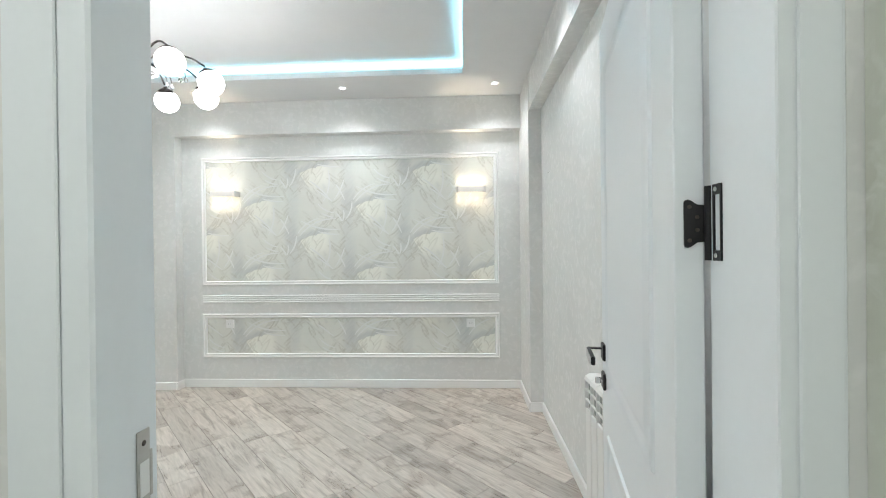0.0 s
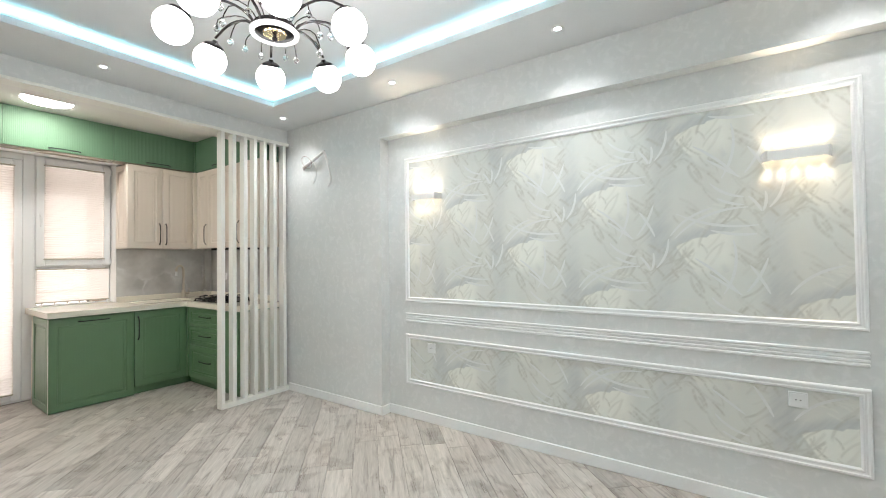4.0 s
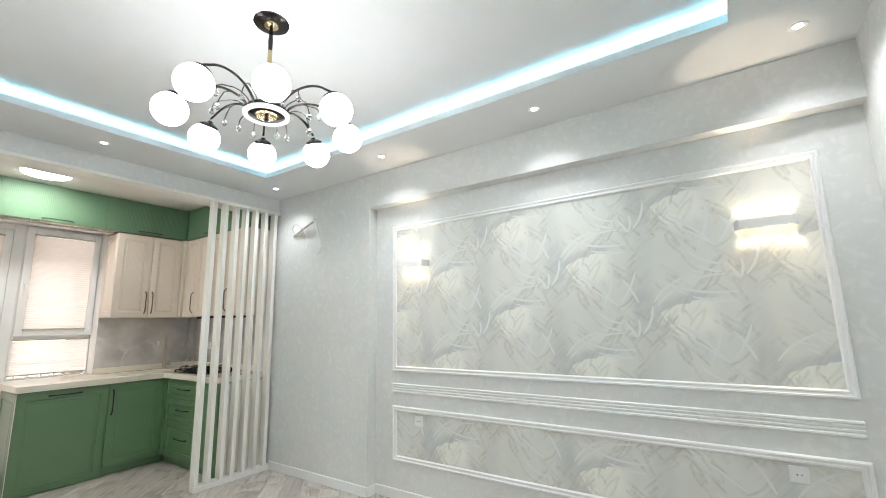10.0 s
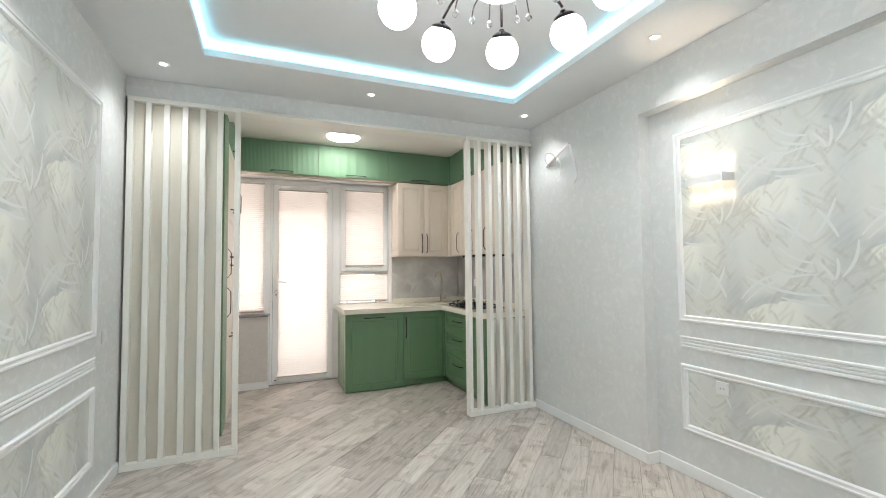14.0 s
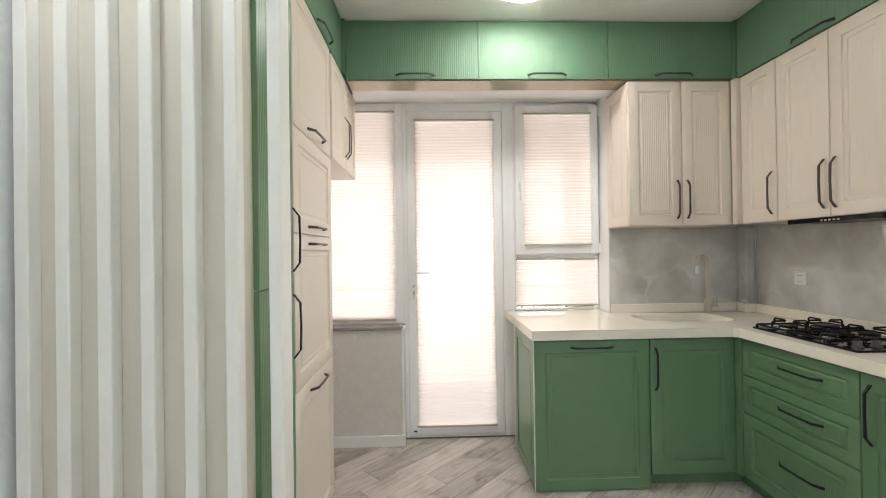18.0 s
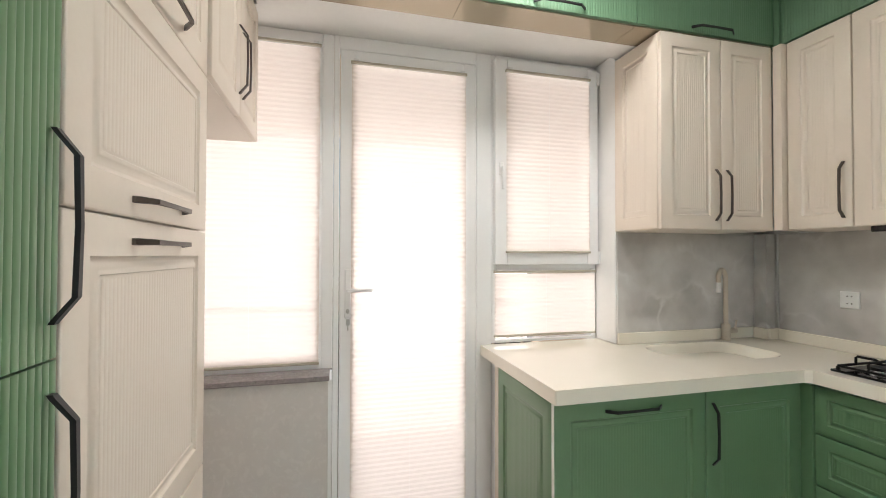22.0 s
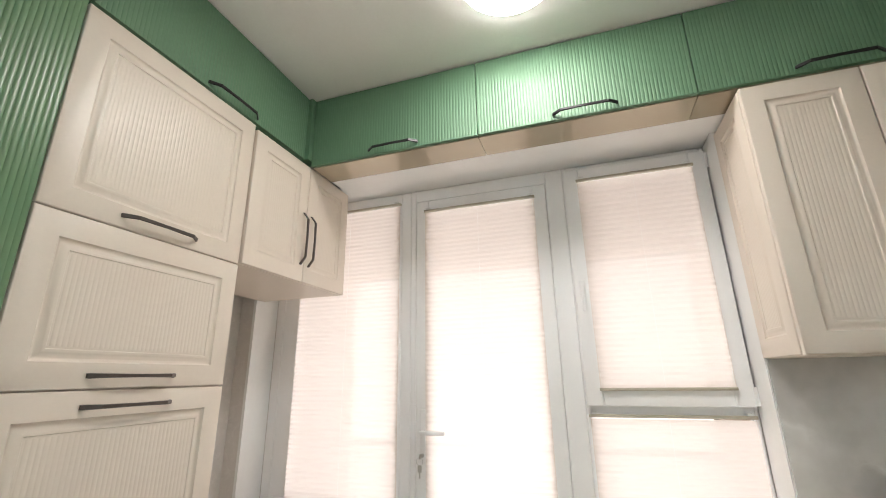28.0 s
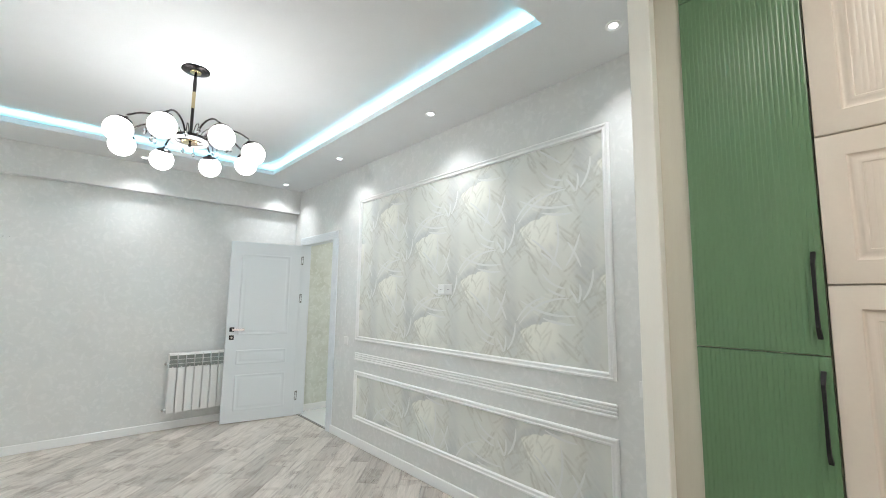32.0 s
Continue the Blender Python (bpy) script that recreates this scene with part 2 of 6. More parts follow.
def plank_material(name):
    """Bleached grey oak look: each board with its own tone, grain along it, knots and dark smudges."""
    m = bpy.data.materials.new(name)
    m.use_nodes = True
    t = m.node_tree
    L, N = t.links.new, t.nodes.new
    bsdf = t.nodes["Principled BSDF"]
    co, info, mp = N("ShaderNodeTexCoord"), N("ShaderNodeObjectInfo"), N("ShaderNodeMapping")
    off = N("ShaderNodeVectorMath")
    off.operation = "ADD"
    sc = N("ShaderNodeMath")
    sc.operation, sc.inputs[1].default_value = "MULTIPLY", 70
    L(info.outputs["Random"], sc.inputs[0])
    L(co.outputs["Object"], off.inputs[0])
    L(sc.outputs[0], off.inputs[1])
    L(off.outputs[0], mp.inputs["Vector"])
    mp.inputs["Scale"].default_value = (0.9, 9, 9)
    grain, fine, blot, tone = (N("ShaderNodeTexNoise") for _ in range(4))
    grain.inputs["Scale"].default_value, grain.inputs["Detail"].default_value, grain.inputs["Distortion"].default_value = 3.2, 6, 1.2
    fine.inputs["Scale"].default_value, fine.inputs["Detail"].default_value = 14, 5
    L(mp.outputs[0], grain.inputs["Vector"])
    L(mp.outputs[0], fine.inputs["Vector"])
    blot.inputs["Scale"].default_value, blot.inputs["Detail"].default_value, blot.inputs["Distortion"].default_value = 5.0, 11, 0.6
    L(off.outputs[0], blot.inputs["Vector"])
    ramp = N("ShaderNodeValToRGB")
    e = ramp.color_ramp.elements
    e[0].position, e[0].color = 0.25, (0.30, 0.265, 0.235, 1)
    e[1].position, e[1].color = 0.62, (0.60, 0.555, 0.505, 1)
    e.new(0.42).color = (0.50, 0.46, 0.415, 1)
    L(grain.outputs[0], ramp.inputs[0])
    br = N("ShaderNodeValToRGB")
    br.color_ramp.elements[0].position, br.color_ramp.elements[1].position = 0.52, 0.64
    L(blot.outputs[0], br.inputs[0])
    bk = N("ShaderNodeMath")
    bk.operation, bk.inputs[1].default_value = "MULTIPLY", 0.52
    L(br.outputs[0], bk.inputs[0])
    mx = N("ShaderNodeMixRGB")
    mx.inputs[2].default_value = (0.29, 0.24, 0.205, 1)
    L(bk.outputs[0], mx.inputs[0])
    L(ramp.outputs[0], mx.inputs[1])
    crack, away, cl, veins = N("ShaderNodeTexNoise"), N("ShaderNodeMath"), N("ShaderNodeMapRange"), N("ShaderNodeMixRGB")
    crack.inputs["Scale"].default_value, crack.inputs["Detail"].default_value, crack.inputs["Distortion"].default_value = 1.7, 7, 1.6
    L(mp.outputs[0], crack.inputs["Vector"])
    away.operation, away.inputs[1].default_value = "COMPARE", 0.5
    away.inputs[2].default_value = 0.011
    L(crack.outputs[0], away.inputs[0])
    gate = N("ShaderNodeMath")
    gate.operation = "MULTIPLY"
    L(away.outputs[0], gate.inputs[0])
    cl.inputs["From Min"].default_value, cl.inputs["From Max"].default_value, cl.inputs["To Max"].default_value = 0.46, 0.66, 0.75
    L(blot.outputs[0], cl.inputs["Value"])
    L(cl.outputs[0], gate.inputs[1])
    L(gate.outputs[0], veins.inputs[0])
    L(mx.outputs[0], veins.inputs[1])
    veins.inputs[2].default_value = (0.16, 0.13, 0.11, 1)
    wn2, pr = N("ShaderNodeTexWhiteNoise"), N("ShaderNodeMapRange")
    wn2.noise_dimensions = "1D"
    L(info.outputs["Random"], wn2.inputs["W"])
    pr.inputs["To Min"].default_value, pr.inputs["To Max"].default_value = 0.80, 1.13
    L(wn2.outputs["Value"], pr.inputs["Value"])
    fr, mul = N("ShaderNodeMapRange"), N("ShaderNodeMath")
    fr.inputs["To Min"].default_value, fr.inputs["To Max"].default_value = 0.78, 1.2
    mul.operation = "MULTIPLY"
    L(fine.outputs[0], fr.inputs["Value"])
    L(fr.outputs[0], mul.inputs[0])
    L(pr.outputs[0], mul.inputs[1])
    hsv = N("ShaderNodeHueSaturation")
    L(veins.outputs[0], hsv.inputs["Color"])
    L(mul.outputs[0], hsv.inputs["Value"])
    L(hsv.outputs[0], bsdf.inputs["Base Color"])
    rr = N("ShaderNodeMapRange")
    rr.inputs["To Min"].default_value, rr.inputs["To Max"].default_value = 0.32, 0.5
    L(fine.outputs[0], rr.inputs["Value"])
    L(rr.outputs[0], bsdf.inputs["Roughness"])
    bn = N("ShaderNodeBump")
    bn.inputs["Strength"].default_value, bn.inputs["Distance"].default_value = 0.25, 0.0012
    L(fine.outputs[0], bn.inputs["Height"])
    L(bn.outputs[0], bsdf.inputs["Normal"])
    return m


def marble_material(name):
    """Glossy grey onyx-look slab with pale feathered veins."""
    m = bpy.data.materials.new(name)
    m.use_nodes = True
    t = m.node_tree
    L, N = t.links.new, t.nodes.new
    bsdf = t.nodes["Principled BSDF"]
    co, n1, wv, vo = N("ShaderNodeTexCoord"), N("ShaderNodeTexNoise"), N("ShaderNodeMixRGB"), N("ShaderNodeTexVoronoi")
    n1.inputs["Scale"].default_value, n1.inputs["Detail"].default_value = 3.5, 5
    L(co.outputs["Object"], n1.inputs["Vector"])
    wv.blend_type, wv.inputs[0].default_value = "ADD", 0.35
    L(co.outputs["Object"], wv.inputs[1])
    L(n1.outputs["Color"], wv.inputs[2])
    vo.feature, vo.inputs["Scale"].default_value = "DISTANCE_TO_EDGE", 2.6
    L(wv.outputs[0], vo.inputs["Vector"])
    rv, brk, bm2 = N("ShaderNodeValToRGB"), N("ShaderNodeTexNoise"), N("ShaderNodeMath")
    rv.color_ramp.elements[0].color, rv.color_ramp.elements[1].color = (1, 1, 1, 1), (0, 0, 0, 1)
    rv.color_ramp.elements[1].position = 0.06
    L(vo.outputs["Distance"], rv.inputs[0])
    brk.inputs["Scale"].default_value, brk.inputs["Detail"].default_value = 2.1, 2
    L(co.outputs["Object"], brk.inputs["Vector"])
    br = N("ShaderNodeMapRange")
    br.inputs["From Min"].default_value, br.inputs["From Max"].default_value = 0.46, 0.66
    br.inputs["To Max"].default_value = 0.85
    L(brk.outputs[0], br.inputs["Value"])
    bm2.operation = "MULTIPLY"
    L(rv.outputs[0], bm2.inputs[0])
    L(br.outputs[0], bm2.inputs[1])
    mx, rc = N("ShaderNodeMixRGB"), N("ShaderNodeValToRGB")
    rc.color_ramp.elements[0].color, rc.color_ramp.elements[1].color = (0.46, 0.445, 0.43, 1), (0.74, 0.73, 0.71, 1)
    rc.color_ramp.elements[0].position, rc.color_ramp.elements[1].position = 0.3, 0.7
    L(n1.outputs[0], rc.inputs[0])
    L(bm2.outputs[0], mx.inputs[0])
    L(rc.outputs[0], mx.inputs[1])
    mx.inputs[2].default_value = (0.82, 0.82, 0.81, 1)
    L(mx.outputs[0], bsdf.inputs["Base Color"])
    bsdf.inputs["Roughness"].default_value, bsdf.inputs["IOR"].default_value = 0.04, 2.0
    return m


def blind_material(name):
    """Thin pleated fabric: scatters most light through, lets a little pass straight."""
    m = bpy.data.materials.new(name)
    m.use_nodes = True
    t = m.node_tree
    L, N = t.links.new, t.nodes.new
    t.nodes.remove(t.nodes["Principled BSDF"])
    tr, di, tp = N("ShaderNodeBsdfTranslucent"), N("ShaderNodeBsdfDiffuse"), N("ShaderNodeBsdfTransparent")
    co, nz, rp = N("ShaderNodeTexCoord"), N("ShaderNodeTexNoise"), N("ShaderNodeValToRGB")
    nz.inputs["Scale"].default_value, nz.inputs["Detail"].default_value = 140, 3
    L(co.outputs["Object"], nz.inputs["Vector"])
    rp.color_ramp.elements[0].color, rp.color_ramp.elements[1].color = (0.93, 0.855, 0.81, 1), (0.945, 0.87, 0.825, 1)
    L(nz.outputs[0], rp.inputs[0])
    L(rp.outputs[0], tr.inputs[0])
    di.inputs[0].default_value = (0.82, 0.76, 0.70, 1)
    tp.inputs[0].default_value = (1, 0.93, 0.88, 1)
    a, b = N("ShaderNodeMixShader"), N("ShaderNodeMixShader")
    a.inputs[0].default_value, b.inputs[0].default_value = 0.72, 0.075
    L(di.outputs[0], a.inputs[1])
    L(tr.outputs[0], a.inputs[2])
    L(a.outputs[0], b.inputs[1])
    L(tp.outputs[0], b.inputs[2])
    L(b.outputs[0], t.nodes["Material Output"].inputs[0])
    return m


def glass_material(name):
    m = bpy.data.materials.new(name)
    m.use_nodes = True
    b = m.node_tree.nodes["Principled BSDF"]
    b.inputs["Transmission Weight"].default_value, b.inputs["Roughness"].default_value, b.inputs["IOR"].default_value = 1, 0.0, 1.45
    return m


PAPER = wallpaper("grey_green_embossed_paper", (0.722, 0.735, 0.724), (0.764, 0.775, 0.766), (0.675, 0.693, 0.684), scale=9.0, vein=0.5)
PAPER_K = wallpaper("warm_grey_plaster_paper", (0.68, 0.655, 0.625), (0.715, 0.69, 0.66), (0.635, 0.61, 0.58), scale=12)
PAPER_C = wallpaper("corridor_veined_paper", (0.70, 0.725, 0.66), (0.75, 0.775, 0.72), (0.55, 0.57, 0.48), scale=9, vein=0.6)
CEIL = material("matt_white_ceiling_paint", (0.755, 0.775, 0.785), 0.9, vary=0.02, bump=0.08, bump_scale=40)
CEIL_K = material("warm_white_kitchen_ceiling_paint", (0.85, 0.835, 0.81), 0.9, vary=0.02, bump=0.08, bump_scale=40)
WHITE = material("white_satin_moulding_paint", (0.86, 0.87, 0.865), 0.37, vary=0.02, fine=40, bump=0.05)
PVC = material("white_pvc", (0.93, 0.935, 0.935), 0.34, vary=0.015)
DOORW = material("white_lacquered_door", (0.77, 0.815, 0.845), 0.35, vary=0.012, scale=3)
SLATW = material("cream_white_slat_foil", (0.865, 0.86, 0.805), 0.4, vary=0.025, stretch=(6, 6, 0.5), bump=0.06)
BEIGE = material("beige_board", (0.68, 0.65, 0.56), 0.5, vary=0.03, stretch=(7, 7, 0.5), bump=0.06)
CREAM = material("cream_satin_lacquer", (0.76, 0.68, 0.59), 0.36, vary=0.02, bump=0.05, bump_scale=120)
GREEN = material("sage_green_satin_lacquer", (0.132, 0.248, 0.13), 0.29, vary=0.04, spec=0.6, bump=0.04, bump_scale=120)
GREENT = material("sage_green_top_lacquer", (0.12, 0.235, 0.14), 0.48, vary=0.04, bump=0.05, bump_scale=120)
STONE = material("cream_solid_worktop", (0.86, 0.815, 0.705), 0.13, vary=0.02, fine=220)
CHAMP = material("champagne_gloss_board", (0.50, 0.43, 0.32), 0.05, 0.35, vary=0.04, scale=3, stretch=(3, 3, 1), spec=1.0, rough_vary=0.01)
BRONZE = material("dark_bronze_metal", (0.11, 0.095, 0.085), 0.36, 0.85, vary=0.1)
BLACK = material("matt_black_metal", (0.02, 0.02, 0.022), 0.4, 0.4, vary=0.15)
CHROME = material("polished_chrome", (0.72, 0.72, 0.73), 0.1, 1.0, vary=0.03)
STEEL = material("brushed_steel", (0.55, 0.55, 0.53), 0.34, 1.0, vary=0.08, stretch=(1, 1, 20))
BRASS = material("pale_brass", (0.62, 0.50, 0.30), 0.2, 1.0, vary=0.05)
PEARL = material("black_pearl_metal", (0.035, 0.03, 0.03), 0.2, 0.7, vary=0.1)
GLASSK = material("black_hob_glass", (0.006, 0.006, 0.007), 0.08, vary=0.05, spec=0.25)
IRON = material("black_cast_iron", (0.007, 0.007, 0.007), 0.5, spec=0.2, vary=0.2, bump=0.3, bump_scale=300)
PLAST = material("white_plastic", (0.80, 0.81, 0.80), 0.34, vary=0.015)
HOLE = material("dark_socket_hole", (0.02, 0.02, 0.02), 0.7)
TAPE = material("white_wrapped_pipe", (0.87, 0.86, 0.84), 0.5, vary=0.06, fine=60, bump=0.2)
COPPER = material("brown_cable", (0.22, 0.10, 0.06), 0.4, vary=0.1)
GRANITE = material("mauve_granite_sill", (0.30, 0.27, 0.275), 0.22, vary=0.3, scale=60, fine=300)
RAILB = material("beige_blind_rail", (0.50, 0.46, 0.37), 0.45, vary=0.05)
SANDTAP = material("sand_composite_tap", (0.62, 0.55, 0.46), 0.4, vary=0.06, fine=300)
GROUT = material("grey_joint", (0.20, 0.18, 0.16), 0.8, vary=0.1)
TILEW = material("white_gloss_corridor_tile", (0.68, 0.70, 0.69), 0.12, vary=0.06, scale=2)
CONC = material("balcony_render", (0.72, 0.58, 0.46), 0.8, vary=0.08)
RAILM = material("pale_brown_balcony_rail", (0.50, 0.41, 0.35), 0.5)
GAUZE = material("grey_rail_fabric", (0.33, 0.31, 0.26), 0.6, vary=0.05)
MARBLE = marble_material("grey_onyx_backsplash")
BLIND = blind_material("pleated_blind_fabric")
PLANK = plank_material("bleached_oak_plank")
GLASS = glass_material("clear_glass")
CRYSTAL = glass_material("crystal_glass")
GLOBE_L = glow("lit_opal_globe", (1.0, 0.995, 1.0), GLOBE)
LED_L = glow("ice_blue_led_tape", (0.30, 0.80, 1.0), LED)
RING_L = glow("lit_acrylic_ring", (1.0, 1.0, 0.98), 1.6)
HALO_L = glow("lit_canopy_disc", (0.95, 1.0, 0.98), 26)
SPOT_L = glow("lit_spot_lens", (0.85, 0.95, 1.0), 14)
WARM_L = glow("lit_warm_led", (1.0, 0.78, 0.52), 34)
DISC_L = glow("lit_round_diffuser", (1.0, 0.94, 0.90), DISC)

CORR_L = glow("corridor_fill_diffuser", (1.0, 1.0, 0.98), 80)

# ---- plan, in metres ----
CEIL_Z, TRAY_Z, KIT_Z = 2.795, 2.90, 2.85
SOUTH, NORTH, NICHE = 0.562, 4.00, 4.105
EAST, PILASTER = 0.65, 0.545
OPEN_X = -4.18          # living-room face of the header over the kitchen opening
WINW = -5.945           # kitchen face of the window wall
FRAME_X = -6.12         # room face of the window frame
DOOR_L, DOOR_R, DOOR_H = -0.44, 0.345, 2.06


# ---- large structure ----
b = Build().box(-7.6, 0.9, -2.0, 4.4, -0.14, -0.012)
solid("floor", b, GROUT, "grey joint bed under the wooden planks", "floor")
b = Build().box(-2.2, 0.45, -1.9, 0.53, -0.011, 0.004)
solid("floor_corridor", b, TILEW, "glossy white tiles on the corridor floor", "floor")

b = Build()
b.box(-4.40, -2.81, NORTH, 4.30, 0, 2.95)
b.box(-2.81, PILASTER, NICHE, 4.30, 0, 2.95)
b.box(-2.81, PILASTER, NORTH, NICHE, 2.48, 2.95)
b.box(-6.3, -4.40, 4.03, 4.30, 0, 2.95)
solid("wall_north", b, PAPER, "pale grey-green embossed wallpaper with a shallow niche under a beam", "wall")
b = Build()
b.box(EAST, 0.90, 0.35, 3.52, 0, 2.95)
b.box(0.552, EAST, SOUTH, 3.52, 2.495, 2.95)
b.box(PILASTER, 0.90, 3.52, 4.30, 0, 2.95)
solid("wall_east", b, PAPER, "pale grey-green embossed wallpaper below a boxed beam", "wall")
b = Build()
b.box(-4.40, DOOR_L - 0.02, 0.49, SOUTH, 0, 2.95)
b.box(DOOR_R + 0.02, EAST, 0.49, SOUTH, 0, 2.95)
b.box(DOOR_L - 0.02, DOOR_R + 0.02, 0.49, SOUTH, DOOR_H + 0.02, 2.95)
solid("wall_south", b, PAPER, "pale grey-green embossed wallpaper with a doorway", "wall")
b = Build().box(-6.3, -4.401, 0.42, 0.58, 0, 2.95)
solid("wall_south_kitchen", b, PAPER_K, "warm grey plaster-look wall behind the tall units", "wall")
b = Build()
b.box(-2.3, 0.45, -2.0, -1.9, 0, 2.95)
b.box(-2.3, -2.2, -1.9, 0.49, 0, 2.95)
b.box(0.45, 0.60, -2.0, 0.489, 0, 2.95)
solid("wall_corridor", b, PAPER_C, "greenish veined wallpaper of the corridor", "wall")
b = Build().box(-2.3, 0.60, -2.0, 0.489, 2.70, 2.9)
solid("ceiling_corridor", b, CEIL, "plain white corridor ceiling", "ceiling")
b = Build()
b.box(WINW - 0.30, WINW, 0.30, 0.664, 0, 2.95)
b.box(WINW - 0.30, WINW, 0.664, 3.012, 2.5125, 2.95)
b.box(WINW - 0.30, WINW, 3.012, 4.03, 0, 2.95)
b.box(WINW - 0.30, -6.0, 0.68, 1.515, 0, 0.83)
solid("wall_west", b, PAPER_K, "warm grey plaster-look window wall of the kitchen", "wall")
b = Build().box(-4.30, OPEN_X, SOUTH, NORTH, 2.648, 2.95)
solid("wall_header", b, PAPER, "papered face of the beam over the kitchen opening", "beam")
b = Build().box(-4.63, -4.301, SOUTH, NORTH, 2.685, 2.95)
solid("beam_kitchen", b, CEIL_K, "plain white boxed beam on the kitchen side", "beam")
b = Build().box(-6.3, -4.63, 0.42, 4.3, KIT_Z, 2.98)
solid("ceiling_kitchen", b, CEIL_K, "plain white kitchen ceiling", "ceiling")

# tray ceiling: lower border with an upstand, a lit gap behind it, and the raised field
TX0, TX1, TY0, TY1 = -3.645, 0.01, 1.125, 3.475
b = Build()
for x0, x1, y0, y1 in ((-4.4, TX0 - 0.015, 0.49, 4.3), (TX1 + 0.015, 0.9, 0.49, 4.3), (TX0 - 0.015, TX1 + 0.015, 0.49, TY0 - 0.015), (TX0 - 0.015, TX1 + 0.015, TY1 + 0.015, 4.3)):
    b.box(x0, x1, y0, y1, CEIL_Z, CEIL_Z + 0.02)
for x0, x1, y0, y1 in ((TX0 - 0.015, TX0, TY0 - 0.015, TY1 + 0.015), (TX1, TX1 + 0.015, TY0 - 0.015, TY1 + 0.015), (TX0, TX1, TY0 - 0.015, TY0), (TX0, TX1, TY1, TY1 + 0.015)):
    b.box(x0, x1, y0, y1, CEIL_Z, CEIL_Z + 0.045)
b.box(-4.3, 0.8, 0.5, 4.2, TRAY_Z, TRAY_Z + 0.06)
solid("ceiling", b, CEIL, "white tray ceiling with a raised middle field", "ceiling")


def led_tape(x0, x1, y0, y1):
    t = thing("led_strip", ((x0 + x1) / 2, (y0 + y1) / 2, CEIL_Z + 0.02), "ice-blue LED tape hidden behind the tray edge", "led strip", "tray lighting")
    part("tape", Build().box(x0, x1, y0, y1, CEIL_Z + 0.021, CEIL_Z + 0.026), LED_L, t)


for q in ((TX0 - 0.06, TX0 - 0.03, TY0 - 0.06, TY1 + 0.06), (TX1 + 0.03, TX1 + 0.06, TY0 - 0.06, TY1 + 0.06), (TX0 - 0.02, TX1 + 0.02, TY0 - 0.06, TY0 - 0.03), (TX0 - 0.02, TX1 + 0.02, TY1 + 0.03, TY1 + 0.06)):
    led_tape(*q)


# skirting
def skirting(name, runs, label):
    """Runs of (x0, y0, x1, y1, nx, ny): the wall line and the way into the room."""
    b = Build()
    for x0, y0, x1, y1, nx, ny in runs:
        d = 0.016
        xs, ys = sorted((x0, x1)), sorted((y0, y1))
        if nx:
            b.box(min(x0, x0 + nx * d), max(x0, x0 + nx * d), ys[0], ys[1], 0.0, 0.08, 0.004)
        else:
            b.box(xs[0], xs[1], min(y0, y0 + ny * d), max(y0, y0 + ny * d), 0.0, 0.08, 0.004)
    return solid(name, b, WHITE, label, "baseboard", smooth=30)


skirting("baseboard", [(-4.15, NORTH, -2.8105, NORTH, 0, -1), (-2.81, NORTH - 0.0155, -2.81, NICHE - 0.0165, 1, 0), (-2.81, NICHE, PILASTER - 0.0165, NICHE, 0, -1), (PILASTER, 3.504, PILASTER, NICHE, -1, 0), (PILASTER + 0.0005, 3.52, EAST, 3.52, 0, -1), (EAST, 0.65, EAST, 3.5035, -1, 0), (-4.15, SOUTH, DOOR_L - 0.095, SOUTH, 0, 1), (DOOR_R + 0.10, SOUTH, EAST, SOUTH, 0, 1)], "white skirting board round the living room")
skirting("baseboard_kitchen", [(-6.0, 0.60, -6.0, 1.515, 1, 0), (-6.1, 1.515, -5.984, 1.515, 0, 1)], "white skirting board under the kitchen window")
skirting("baseboard_corridor", [(0.45, -1.9, 0.45, 0.489, -1, 0)], "white skirting board of the corridor")


